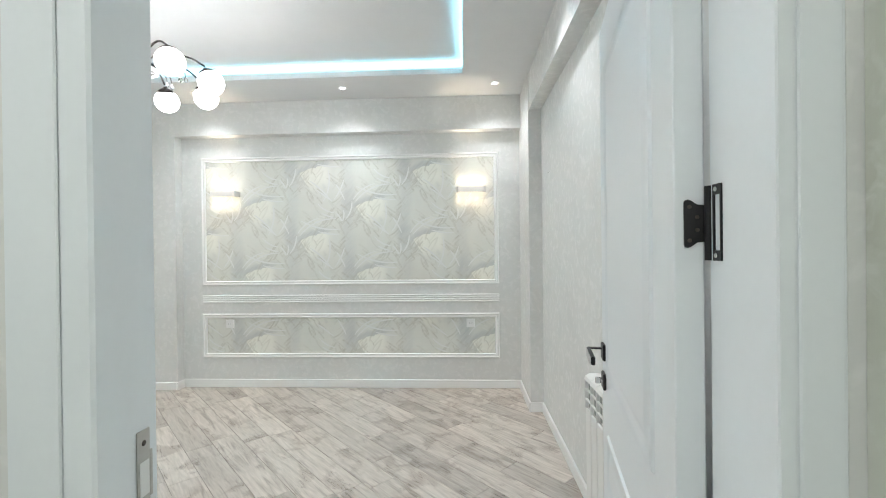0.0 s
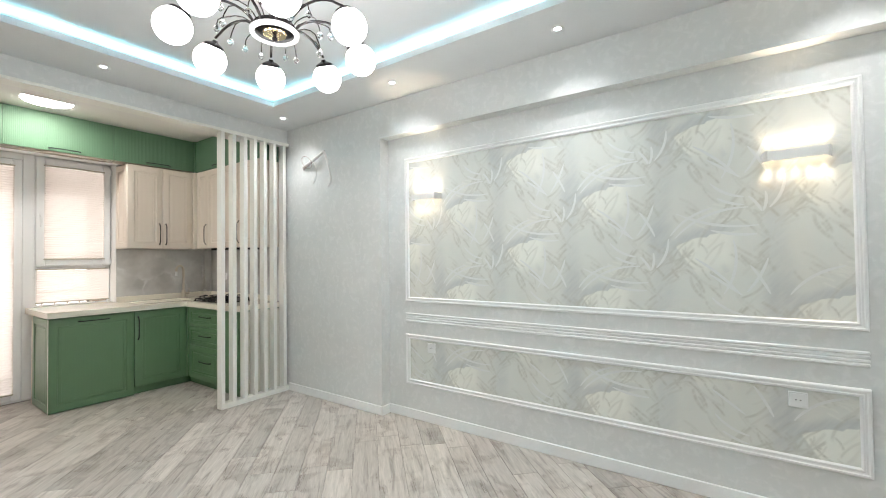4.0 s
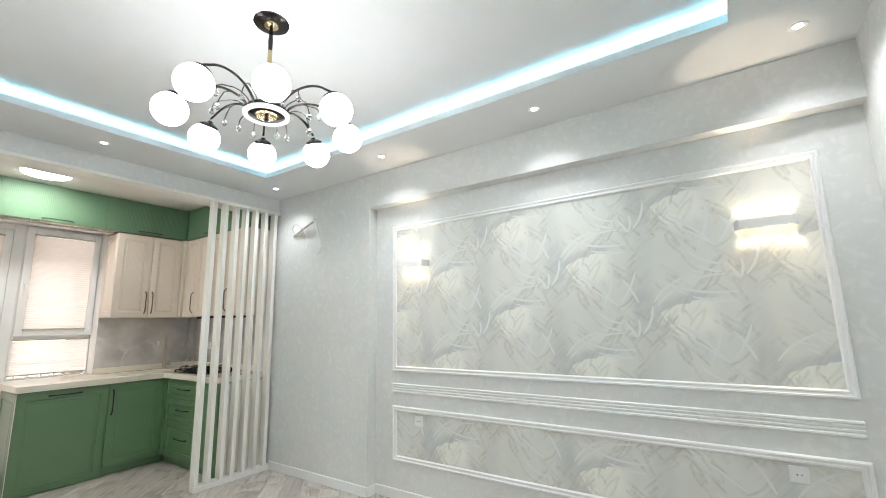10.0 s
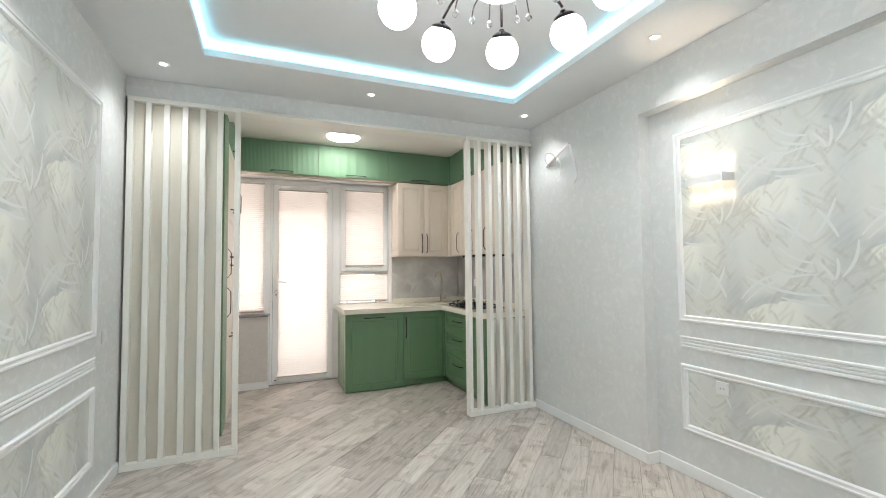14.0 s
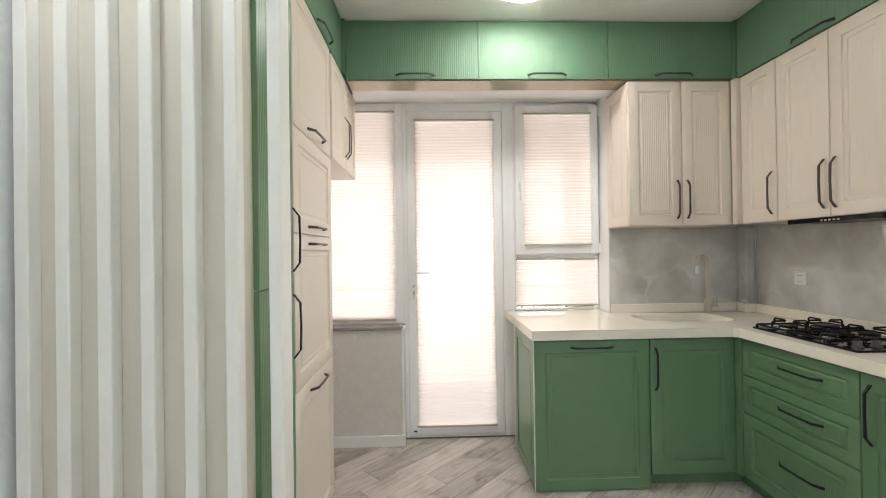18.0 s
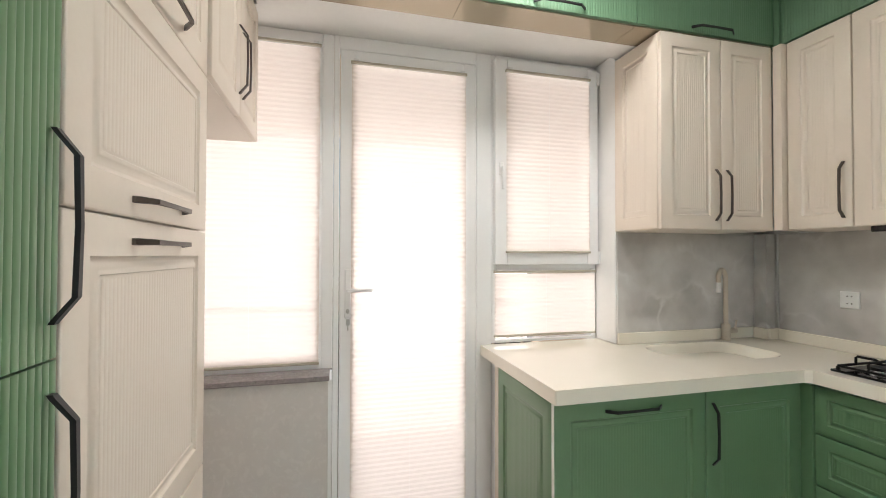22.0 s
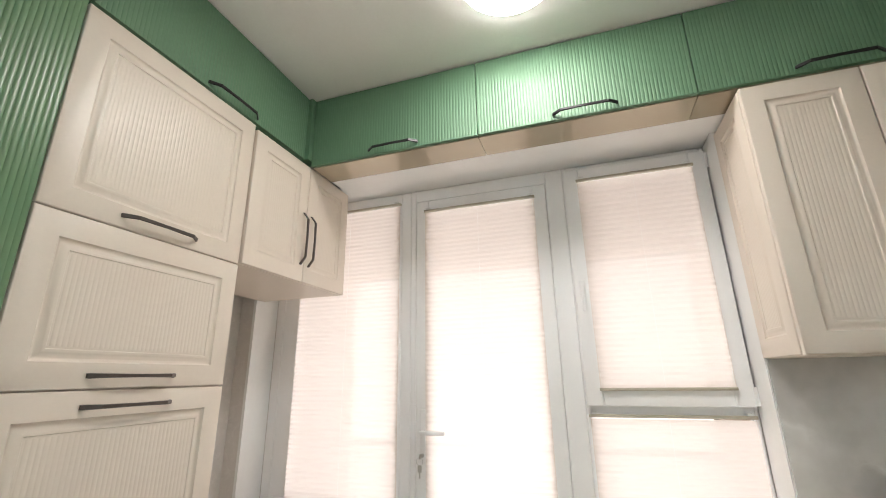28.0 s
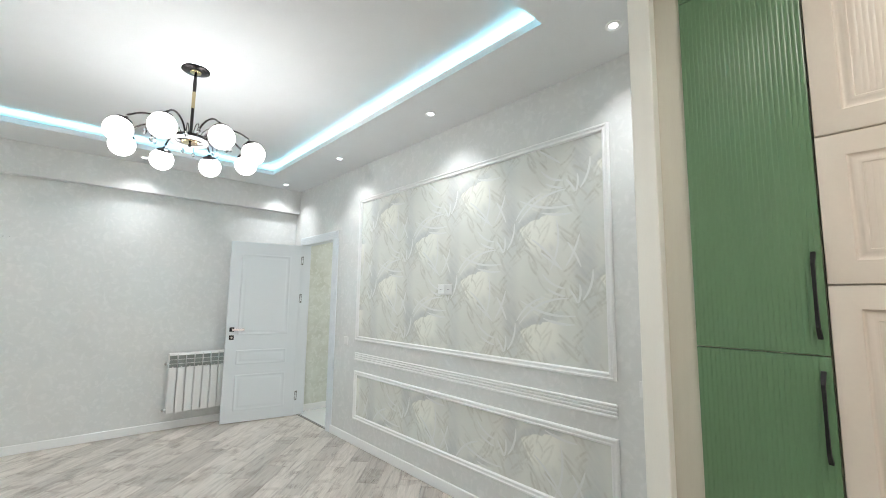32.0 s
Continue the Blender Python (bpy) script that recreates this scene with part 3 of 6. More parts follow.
# ---- living room ----
def doorway():
    """Frame and casings of the doorway, both sides."""
    t = thing("door_1_frame", ((DOOR_L + DOOR_R) / 2, 0.53, 0), "white lacquered door frame with fluted casings", "door frame", kind="structure")
    L, R, H = DOOR_L, DOOR_R, DOOR_H
    part("jamb", Build().box(L - 0.02, L, 0.475, 0.580, 0, H + 0.02, 0.004), DOORW, t)
    part("jamb", Build().box(R, R + 0.02, 0.475, 0.603, 0, H + 0.02, 0.002), DOORW, t)
    part("head_jamb", Build().box(L, R, 0.475, 0.592, H, H + 0.02, 0.002), DOORW, t)
    for y0, y1 in ((SOUTH, SOUTH + 0.014), (0.476, 0.49)):
        s = 1 if y0 > 0.5 else -1
        for x0, x1 in ((L - 0.115, L - 0.012), (R + 0.012, R + 0.078)):
            b = Build().box(x0, x1, y0, y1, 0, H + 0.012, 0.005)
            if s > 0:
                for i in range(4):
                    c = x0 + (x1 - x0) * (i + 0.9) / 4.8
                    b.box(c - 0.006, c + 0.006, y1, y1 + 0.0028, 0, H + 0.012, 0.0014)
            else:
                m = 0.5 * (x0 + x1)
                b.box(m - 0.024, m + 0.024, y0 - 0.004, y0, 0, H + 0.012, 0.0039)
            part("casing", b, DOORW, t)
        b = Build().box(L - 0.10, R + 0.10, y0, y1, H + 0.012, H + 0.10, 0.003)
        for i in range(4):
            c = H + 0.012 + 0.088 * (i + 0.9) / 4.8
            b.box(L - 0.10, R + 0.10, y1 if s > 0 else y0 - 0.0028, y1 + 0.0028 if s > 0 else y0, c - 0.006, c + 0.006, 0.0014)
        part("casing", b, DOORW, t)
    fr = facing((L, 0.550, 1.058), (1, 0))
    plate = part("strike_plate", Build(fr).box(-0.012, 0.011, -0.066, 0.066, 0.0, 0.002, 0.0005).box(0.011, 0.016, -0.030, 0.034, 0.0, 0.002, 0.0005), STEEL, t, "nickel strike plate let into the jamb")
    part("latch_hole", Build(fr).box(-0.008, 0.0085, -0.024, 0.023, 0.0021, 0.0026), PLAST, plate, "pale latch opening")
    for z in (0.048, -0.048):
        part("screw", Build(fr).lathe((0.0, z, 0.0021), [(0.0042, 0), (0.0028, 0.0012)], 10), BRONZE, plate)


doorway()

LEAF_W, LEAF_H, LEAF_T = 0.785, 2.045, 0.04


def leaf():
    """The open door leaf; local x runs from the hinge to the lock, y is its thickness, the room side when closed is +y."""
    t = thing("door_1", (0.323, 0.615, 0.008), "open white lacquered door with moulded panels", "door", kind="structure")
    t.rotation_euler = (0, 0, math.atan2(1.41 - 0.615, 0.472 - 0.323))
    W, H, T = LEAF_W, LEAF_H, LEAF_T
    b = Build().box(0, W, -T / 2, T / 2, 0, H, 0.002)
    part("leaf", b, DOORW, t, local=True)
    for s in (1, -1):
        fr = (lambda p: (p[0], T / 2 + p[2], p[1])) if s > 0 else (lambda p: (W - p[0], -T / 2 - p[2], p[1]))
        for z0, z1 in ((0.965, 1.90), (0.635, 0.795), (0.125, 0.52)):
            w, h = W - 0.24, z1 - z0
            to = (lambda z0: lambda p: fr((p[0] + 0.12, p[1] + z0, p[2])))(z0)
            bb = Build(to).rect_rings(w, h, [(0, 0), (0.003, 0.006), (0.010, 0.0075), (0.018, 0.003), (0.024, 0.0006), (0.036, 0.0006), (0.050, 0.006), (0.058, 0.0065)], back=False)
            part("panel_moulding", bb, DOORW, t, local=True, smooth=50)
    for s in (1, -1):
        b = Build()
        y = s * T / 2
        b.box(W - 0.085, W - 0.035, min(y, y + s * 0.010), max(y, y + s * 0.010), 1.005, 1.055, 0.003)
        rose = part("rose", b, BLACK, t, "square black rose", local=True)
        b = Build()
        b.box(W - 0.068, W - 0.052, min(y + s * 0.010, y + s * 0.050), max(y + s * 0.010, y + s * 0.050), 1.042, 1.038, 0.002)
        b.box(W - 0.185, W - 0.052, min(y + s * 0.042, y + s * 0.054), max(y + s * 0.042, y + s * 0.054), 1.018, 1.042, 0.003)
        part("lever", b, BLACK, rose, local=True)
        b = Build().box(W - 0.184, W - 0.058, min(y + s * 0.0545, y + s * 0.057), max(y + s * 0.0545, y + s * 0.057), 1.019, 1.041)
        part("lever_inlay", b, CHROME, rose, "chrome inlay strip", local=True)
        b = Build().box(W - 0.085, W - 0.035, min(y, y + s * 0.009), max(y, y + s * 0.009), 0.915, 0.965, 0.003)
        esc = part("lock_escutcheon", b, BLACK, t, "square black key plate", local=True)
        b = Build().lathe((W - 0.06, y + s * 0.009, 0.940), [(0.012, 0), (0.012, s * 0.003), (0.010, s * 0.004)], 14, 1)
        part("key_cylinder", b, CHROME, esc, local=True)
        if s > 0:
            part("thumb_turn", Build().box(W - 0.0635, W - 0.0565, y + 0.0135, y + 0.030, 0.930, 0.950, 0.002), CHROME, esc, "chrome thumb turn", local=True)
    b = Build().box(W - 0.0005, W + 0.0015, -0.011, 0.011, 0.86, 1.08)
    part("lock_forend", b, STEEL, t, local=True)
    for z in (0.22, 1.39, 1.86):
        b = Build().lathe((-0.007, -T / 2 - 0.003, z - 0.052), [(0.0055, 0), (0.0055, 0.104)], 12)
        hg = part("hinge", b, BLACK, t, "black butterfly hinge", local=True, smooth=40)
        b = Build(lambda p: (p[2], p[0] - T / 2, z + p[1]))
        shape = [(0.0, -0.026), (0.010, -0.027), (0.018, -0.033), (0.022, -0.0345), (0.026, -0.033), (0.027, -0.030), (0.027, 0.030), (0.026, 0.033), (0.022, 0.0345), (0.018, 0.033), (0.010, 0.027), (0.0, 0.026)]
        b.loft([[(y, q, -0.0002) for y, q in shape], [(y, q, -0.0026) for y, q in shape]])
        part("hinge_leaf", b, BLACK, hg, local=True)
        for dz, yy in ((-0.024, 0.020), (-0.009, 0.010), (0.009, 0.010), (0.024, 0.020)):
            b = Build().lathe((-0.0026, yy - T / 2, z + dz), [(0.0030, 0), (0.0022, -0.0008)], 10, 0)
            part("screw", b, BRONZE, hg, local=True)
    return t


leaf()
for z in (0.228, 1.398, 1.868):
    hp = thing("hinge_plate", (DOOR_R, 0.575, z), "black hinge plate with a cut-out on the door jamb", "hinge", "door hinges")
    fr = facing((DOOR_R, 0.592, z), (-1, 0))
    b = Build(fr)
    b.box(0.0, 0.003, -0.052, 0.052, 0, 0.0025)
    b.box(0.003, 0.019, -0.052, -0.038, 0, 0.0025)
    b.box(0.003, 0.019, 0.038, 0.052, 0, 0.0025)
    b.box(0.0165, 0.019, -0.038, 0.038, 0, 0.0025)
    part("plate", b, BLACK, hp)
    for dz in (-0.045, 0.045):
        part("screw", Build(fr).lathe((0.007, dz, 0.0025), [(0.0035, 0), (0.003, 0.001)], 8), STEEL, hp)


# murals framed by mouldings
def picture_frame(name, fr, w, h, at, label):
    """A four-sided stepped moulding of outer size w by h."""
    t = thing(name, at, label, "wall moulding", "wall mouldings")
    prof = [(0, 0), (0, 0.012), (0.006, 0.018), (0.014, 0.018), (0.018, 0.012), (0.026, 0.011), (0.030, 0.015), (0.037, 0.015), (0.042, 0.007), (0.045, 0.0)]
    sides = (((0, 0), (w, 0), (1, 1)), ((w, 0), (w, h), (-1, 1)), ((w, h), (0, h), (-1, -1)), ((0, h), (0, 0), (1, -1)))
    for (x0, y0), (x1, y1), _ in sides:
        dx, dy = (x1 - x0), (y1 - y0)
        n = math.hypot(dx, dy)
        dx, dy = dx / n, dy / n
        nx, ny = -dy, dx
        l0 = [(x0 + nx * i + dx * i, y0 + ny * i + dy * i, d) for i, d in prof]
        l1 = [(x1 + nx * i - dx * i, y1 + ny * i - dy * i, d) for i, d in prof]
        part("moulding", Build(fr).loft([l0, l1], False, False, closed=False), WHITE, t)
    return t


def painted_paper(name):
    """Mural paper: a pale ground with grey, cream and olive washes, each broken by the strokes of the brush, and a fine relief."""
    m = bpy.data.materials.new(name)
    m.use_nodes = True
    t = m.node_tree
    L, N = t.links.new, t.nodes.new
    bsdf, co, turn, mp, streak, mottle = t.nodes["Principled BSDF"], N("ShaderNodeTexCoord"), N("ShaderNodeMapping"), N("ShaderNodeMapping"), N("ShaderNodeTexNoise"), N("ShaderNodeTexNoise")
    turn.inputs["Rotation"].default_value = (0, radians(48), 0)
    mp.inputs["Scale"].default_value = (0.3, 1, 1.7)
    streak.inputs["Scale"].default_value, streak.inputs["Detail"].default_value = 30, 5
    mottle.inputs["Scale"].default_value, mottle.inputs["Detail"].default_value = 9, 4
    L(co.outputs["Object"], turn.inputs["Vector"])
    L(turn.outputs[0], mp.inputs["Vector"])
    L(mp.outputs[0], streak.inputs["Vector"])
    L(co.outputs["Object"], mottle.inputs["Vector"])
    ground = N("ShaderNodeMixRGB")
    ground.inputs[1].default_value, ground.inputs[2].default_value = (0.675, 0.69, 0.65, 1), (0.735, 0.745, 0.70, 1)
    L(mottle.outputs[0], ground.inputs[0])
    out = ground.outputs[0]
    for attr, color, low in (("grey", (0.525, 0.545, 0.542), 0.6), ("cream", (0.845, 0.85, 0.785), 0.85), ("olive", (0.47, 0.46, 0.405), 0.3)):
        at, rp, mul, mix = N("ShaderNodeAttribute"), N("ShaderNodeMapRange"), N("ShaderNodeMath"), N("ShaderNodeMixRGB")
        at.attribute_name = attr
        rp.inputs["From Min"].default_value, rp.inputs["From Max"].default_value = 0.34, 0.62
        rp.inputs["To Min"].default_value = low
        L(streak.outputs[0], rp.inputs["Value"])
        mul.operation = "MULTIPLY"
        L(at.outputs["Fac"], mul.inputs[0])
        L(rp.outputs[0], mul.inputs[1])
        L(mul.outputs[0], mix.inputs[0])
        L(out, mix.inputs[1])
        mix.inputs[2].default_value = (*color, 1)
        out = mix.outputs[0]
    L(out, bsdf.inputs["Base Color"])
    bsdf.inputs["Roughness"].default_value = 0.45
    bn = N("ShaderNodeBump")
    bn.inputs["Strength"].default_value, bn.inputs["Distance"].default_value = 0.3, 0.0012
    L(streak.outputs[0], bn.inputs["Height"])
    L(bn.outputs[0], bsdf.inputs["Normal"])
    return m


MURAL = painted_paper("mural_paper")
SILVER = material("mural_silver_stroke", (0.74, 0.755, 0.74), 0.40, 0.12, vary=0.03, spec=0.9, bump=0.35, bump_scale=60)
PX, PZ = 0.561, 0.664   # the repeat across and up


def mural(name, fr, w, h, at, label, px, pz):
    """A brushed tree pattern that repeats with a half drop, its first fork at px, pz, on a finely divided sheet of w by h."""
    t = thing(name, at, label, "wall mural", "wall murals", "structure")
    step = 0.005
    nx, nz = round(w / step) + 1, round(h / step) + 1
    X, Z = np.meshgrid(np.linspace(0, w, nx), np.linspace(0, h, nz))
    grey, cream, olive = np.zeros_like(X), np.zeros_like(X), np.zeros_like(X)
    ease = lambda a, b, v: (lambda q: q * q * (3 - 2 * q))(np.clip((v - a) / (b - a), 0, 1))

    def window(x0, x1, z0, z1):
        i0, i1 = max(0, int(x0 / step)), min(nx, int(x1 / step) + 2)
        k0, k1 = max(0, int(z0 / step)), min(nz, int(z1 / step) + 2)
        return (slice(k0, k1), slice(i0, i1)) if i1 > i0 and k1 > k0 else None

    def dab(field, x, z, ang, ln, ww, bend, amp):
        s = window(x - ln * 0.6, x + ln * 0.6, z - ln * 0.6, z + ln * 0.6)
        if s is None:
            return
        dx, dz = X[s] - x, Z[s] - z
        u, v = dx * math.cos(ang) + dz * math.sin(ang), dz * math.cos(ang) - dx * math.sin(ang)
        v = v - bend * ln * (1 - 4 * (u / ln) ** 2)
        a = amp * (1 - ease(0.2 * ww, 0.5 * ww + 0.006, abs(v))) * (1 - ease(0.36 * ln, 0.5 * ln, abs(u)))
        field[s] = np.maximum(field[s], a)

    rng = random.Random(41)
    marks = []
    for _ in range(30):
        cx, cy, ca = rng.uniform(0, PX), rng.uniform(0, PZ), rng.choice((0.55, 0.7, 0.8, 0.95, -0.8, 2.2))
        for _ in range(rng.randint(2, 5)):
            marks.append((cx + rng.gauss(0, 0.03), cy + rng.gauss(0, 0.025), ca + rng.uniform(-0.22, 0.22), rng.uniform(0.06, 0.21), rng.uniform(0.003, 0.016), rng.uniform(-0.13, 0.13), rng.uniform(0.2, 0.72)))
    ripples = [(0.18 + rng.gauss(0, 0.06), 0.17 + rng.gauss(0, 0.03), rng.uniform(-0.5, -0.1), rng.uniform(0.04, 0.10), 0.004, rng.uniform(-0.2, 0.2)) for _ in range(16)]
    # silver strokes from (x, y) to (x, y), bowed
    silvers = [((-0.02, 0.06), (0.17, 0.195), 0.10), ((0.0, 0.045), (0.32, 0.19), 0.12), ((0.01, 0.175), (0.36, 0.10), -0.08), ((-0.17, 0.195), (-0.095, 0.06), 0.03), ((-0.10, 0.23), (-0.185, 0.065), 0.05), ((-0.34, 0.15), (-0.205, 0.05), 0.0), ((-0.40, 0.23), (-0.21, 0.05), 0.04), ((-0.235, 0.32), (-0.28, 0.05), 0.10), ((-0.33, 0.03), (-0.19, -0.05), -0.10), ((-0.30, -0.05), (-0.19, -0.09), -0.06), ((-0.03, 0.045), (-0.09, -0.11), 0.10), ((-0.17, -0.05), (-0.12, -0.125), 0.05), ((-0.105, -0.03), (-0.115, -0.125), 0.08), ((-0.33, -0.21), (-0.14, -0.235), -0.05)]
    top_x = (0.0, 0.022, 0.06, 0.10, 0.135, 0.165, 0.18, 0.215, 0.245, 0.28, 0.34)
    top_z = (0.0, 0.018, 0.032, 0.052, 0.058, 0.056, 0.072, 0.076, 0.088, 0.082, 0.10)
    strokes = Build(fr)
    cells = []
    for col in range(math.floor(-px / PX) - 1, math.ceil((w - px) / PX) + 2):
        ox = px + col * PX
        rows = [pz + row * PZ + (0.332 if col % 2 else 0) for row in range(math.floor(-pz / PZ) - 2, math.ceil((h - pz) / PZ) + 2)]
        cells += [(ox, oy) for oy in rows]
        s = window(ox - 0.25, ox + 0.1, 0, h)
        if s is not None:
            z = Z[s]
            lift = np.max([np.exp(-((z - oy - 0.05) / 0.14) ** 2) for oy in rows], axis=0)
            mid = ox - 0.075 + 0.012 * np.sin(z * 9.0)
            grey[s] = np.maximum(grey[s], (0.40 + 0.55 * lift) * np.exp(-(abs(X[s] - mid) / (0.062 + 0.012 * lift)) ** 3))
    for ox, oy in cells:
        s = window(ox - 0.12, ox + 0.40, oy - 0.32, oy + 0.36)
        if s is None:
            continue
        u, v = X[s] - ox, Z[s] - oy
        edge = np.interp(u, top_x, top_z)
        over = v - edge
        bough = ease(-0.03, 0.0, over) * (1 - ease(0.02, 0.075, over)) * ease(-0.08, 0.0, u) * (1 - ease(0.22, 0.38, u))
        grey[s] = np.maximum(grey[s], 0.85 * bough)
        fan = ease(0.0, 0.006, -over) * (1 - ease(0.13, 0.27, -over)) * (1 - ease(0.24, 0.35, u)) * ease(0.0, 0.010, u + 0.66 * np.minimum(v, 0)) * (u > 0)
        cream[s] = np.maximum(cream[s], fan)
    for ox, oy in cells:
        for i, (mx, mz, ma, ml, mw, mb, amp) in enumerate(marks):
            dab(olive, ox + mx - 0.2, oy + mz - 0.3, ma, ml, mw, mb, amp)
        for mx, mz, ma, ml, mw, mb in ripples:
            dab(cream, ox + mx, oy + mz, ma, ml, mw, mb, 0.4)
        dab(grey, ox + 0.15, oy - 0.06, -0.3, 0.10, 0.022, 0.0, 0.45)
        dab(grey, ox + 0.25, oy - 0.125, 2.1, 0.06, 0.028, 0.0, 0.4)
        for i, ((x0, y0), (x1, y1), mb) in enumerate(silvers):
            x0, y0, x1, y1 = (1.14 * c for c in (x0, y0, x1, y1))
            n, dx, dy = 8, x1 - x0, y1 - y0
            mid = [(ox + x0 + dx * q - dy * mb * (1 - (2 * q - 1) ** 2), oy + y0 + dy * q + dx * mb * (1 - (2 * q - 1) ** 2), 0.0075 * (1 - 0.6 * abs(2 * q - 1) ** 3)) for q in (k / n for k in range(n + 1))]
            if all(0.004 < a < w - 0.004 and 0.004 < b < h - 0.004 for a, b, _ in mid):
                ln = math.hypot(dx, dy)
                sx, sy, d = -dy / ln, dx / ln, 0.0023 + 0.00002 * i
                strokes.add([(a + e * sx * ww, b + e * sy * ww, d) for a, b, ww in mid for e in (-1, 1)], [(2 * k, 2 * k + 2, 2 * k + 3, 2 * k + 1) for k in range(n)])
    co = [fr((x, z, 0.002)) for x, z in zip(X.ravel().tolist(), Z.ravel().tolist())]
    me = bpy.data.meshes.new("paper")
    k = (np.arange(nz - 1)[:, None] * nx + np.arange(nx - 1)[None, :]).ravel()
    quads = np.stack([k, k + 1, k + nx + 1, k + nx], axis=1)
    base = Vector(at)
    me.from_pydata([(x - base.x, y - base.y, z - base.z) for x, y, z in co], [], quads.tolist())
    for nm, field in (("grey", grey), ("cream", cream), ("olive", olive)):
        me.attributes.new(nm, "FLOAT", "POINT").data.foreach_set("value", field.ravel().astype(np.float32))
    me.materials.append(MURAL)
    sheet = new("paper", me)
    sheet.parent = t
    tagged(part("silver_strokes", strokes, SILVER, t), kind="stuff")


def panelled_wall(fr, at, w, up0, up1, b0, b1, lo0, lo1, which, px, pz):
    """An upper and a lower framed mural with a ribbed band between them."""
    f2 = lambda dx, dz: (lambda p: fr((p[0] + dx, p[1] + dz, p[2])))
    picture_frame("wall_moulding", f2(0, up0), w, up1 - up0, at, f"white stepped moulding framing the large mural on the {which} wall")
    picture_frame("wall_moulding", f2(0, lo0), w, lo1 - lo0, at, f"white stepped moulding framing the low mural on the {which} wall")
    mural("wall_mural", f2(0.03, up0 + 0.03), w - 0.06, up1 - up0 - 0.06, at, f"large mural of grey-green brushed trees with silver strokes on the {which} wall", px - 0.03, pz - up0 - 0.03)
    mural("wall_mural", f2(0.03, lo0 + 0.03), w - 0.06, lo1 - lo0 - 0.06, at, f"low mural of grey-green brushed trees on the {which} wall", px - 0.03, pz - lo0 - 0.03)
    t = thing("chair_rail", at, f"white ribbed dado moulding on the {which} wall", "wall moulding", "wall mouldings")
    n, hh = 4, b1 - b0
    for i in range(n):
        z0 = b0 + hh * i / n
        part("bead", Build(fr).box(0, w, z0 + 0.0008, z0 + hh / n - 0.0008, 0, 0.016 if i in (0, n - 1) else 0.013, 0.005), WHITE, t, smooth=40)


panelled_wall(facing((-2.608, NICHE, 0), (0, -1)), (-1.13, NICHE, 0), 2.948, 1.012, 2.281, 0.836, 0.916, 0.295, 0.730, "niche", -1.054 + 2.608, 1.778)
panelled_wall(facing((-0.998, SOUTH, 0), (0, 1)), (-2.34, SOUTH, 0), 2.697, 0.994, 2.430, 0.800, 0.878, 0.238, 0.700, "doorway", -0.998 + 3.05, 1.878)


# sockets and switches
def socket(fr, at, label, gangs=1, kind="socket", horizontal=True):
    t = thing("wall_" + kind, at, label, kind, "wall " + kind + "s")
    s = 0.082
    for g in range(gangs):
        x0 = -s * gangs / 2 + g * s
        pl = part("plate", Build(fr).box(x0 + 0.0005, x0 + s - 0.0005, -s / 2, s / 2, 0, 0.009, 0.003), PLAST, t)
        if kind == "switch":
            part("rocker", Build(fr).box(x0 + 0.012, x0 + s / 2 - 0.001, -s / 2 + 0.012, s / 2 - 0.012, 0.009, 0.012, 0.002), PLAST, pl)
            part("rocker", Build(fr).box(x0 + s / 2 + 0.001, x0 + s - 0.012, -s / 2 + 0.012, s / 2 - 0.012, 0.009, 0.012, 0.002), PLAST, pl)
        else:
            part("insert", Build(fr).box(x0 + 0.010, x0 + s - 0.010, -s / 2 + 0.010, s / 2 - 0.010, 0.009, 0.0105, 0.002), PLAST, pl)
            for dx in (-0.0095, 0.0095):
                part("hole", Build(fr).lathe((x0 + s / 2 + dx, 0, 0.0105), [(0.0032, 0), (0.0030, 0.0006)], 10), HOLE, pl)


socket(facing((-2.33, NICHE - 0.003, 0.63), (0, -1)), (-2.33, NICHE, 0.63), "white power socket on the low mural")
socket(facing((0.062, NICHE - 0.003, 0.632), (0, -1)), (0.062, NICHE, 0.632), "white power socket on the low mural")
socket(facing((-2.33, SOUTH + 0.003, 1.49), (0, 1)), (-2.33, SOUTH, 1.49), "white double wall socket for a television on the mural", 2)
socket(facing((-0.80, SOUTH, 0.975), (0, 1)), (-0.80, SOUTH, 0.975), "white two-gang light switch beside the door", 1, "switch")
socket(facing((-3.855, SOUTH, 0.975), (0, 1)), (-3.855, SOUTH, 0.975), "white light switch beside the slat screen", 1, "switch")


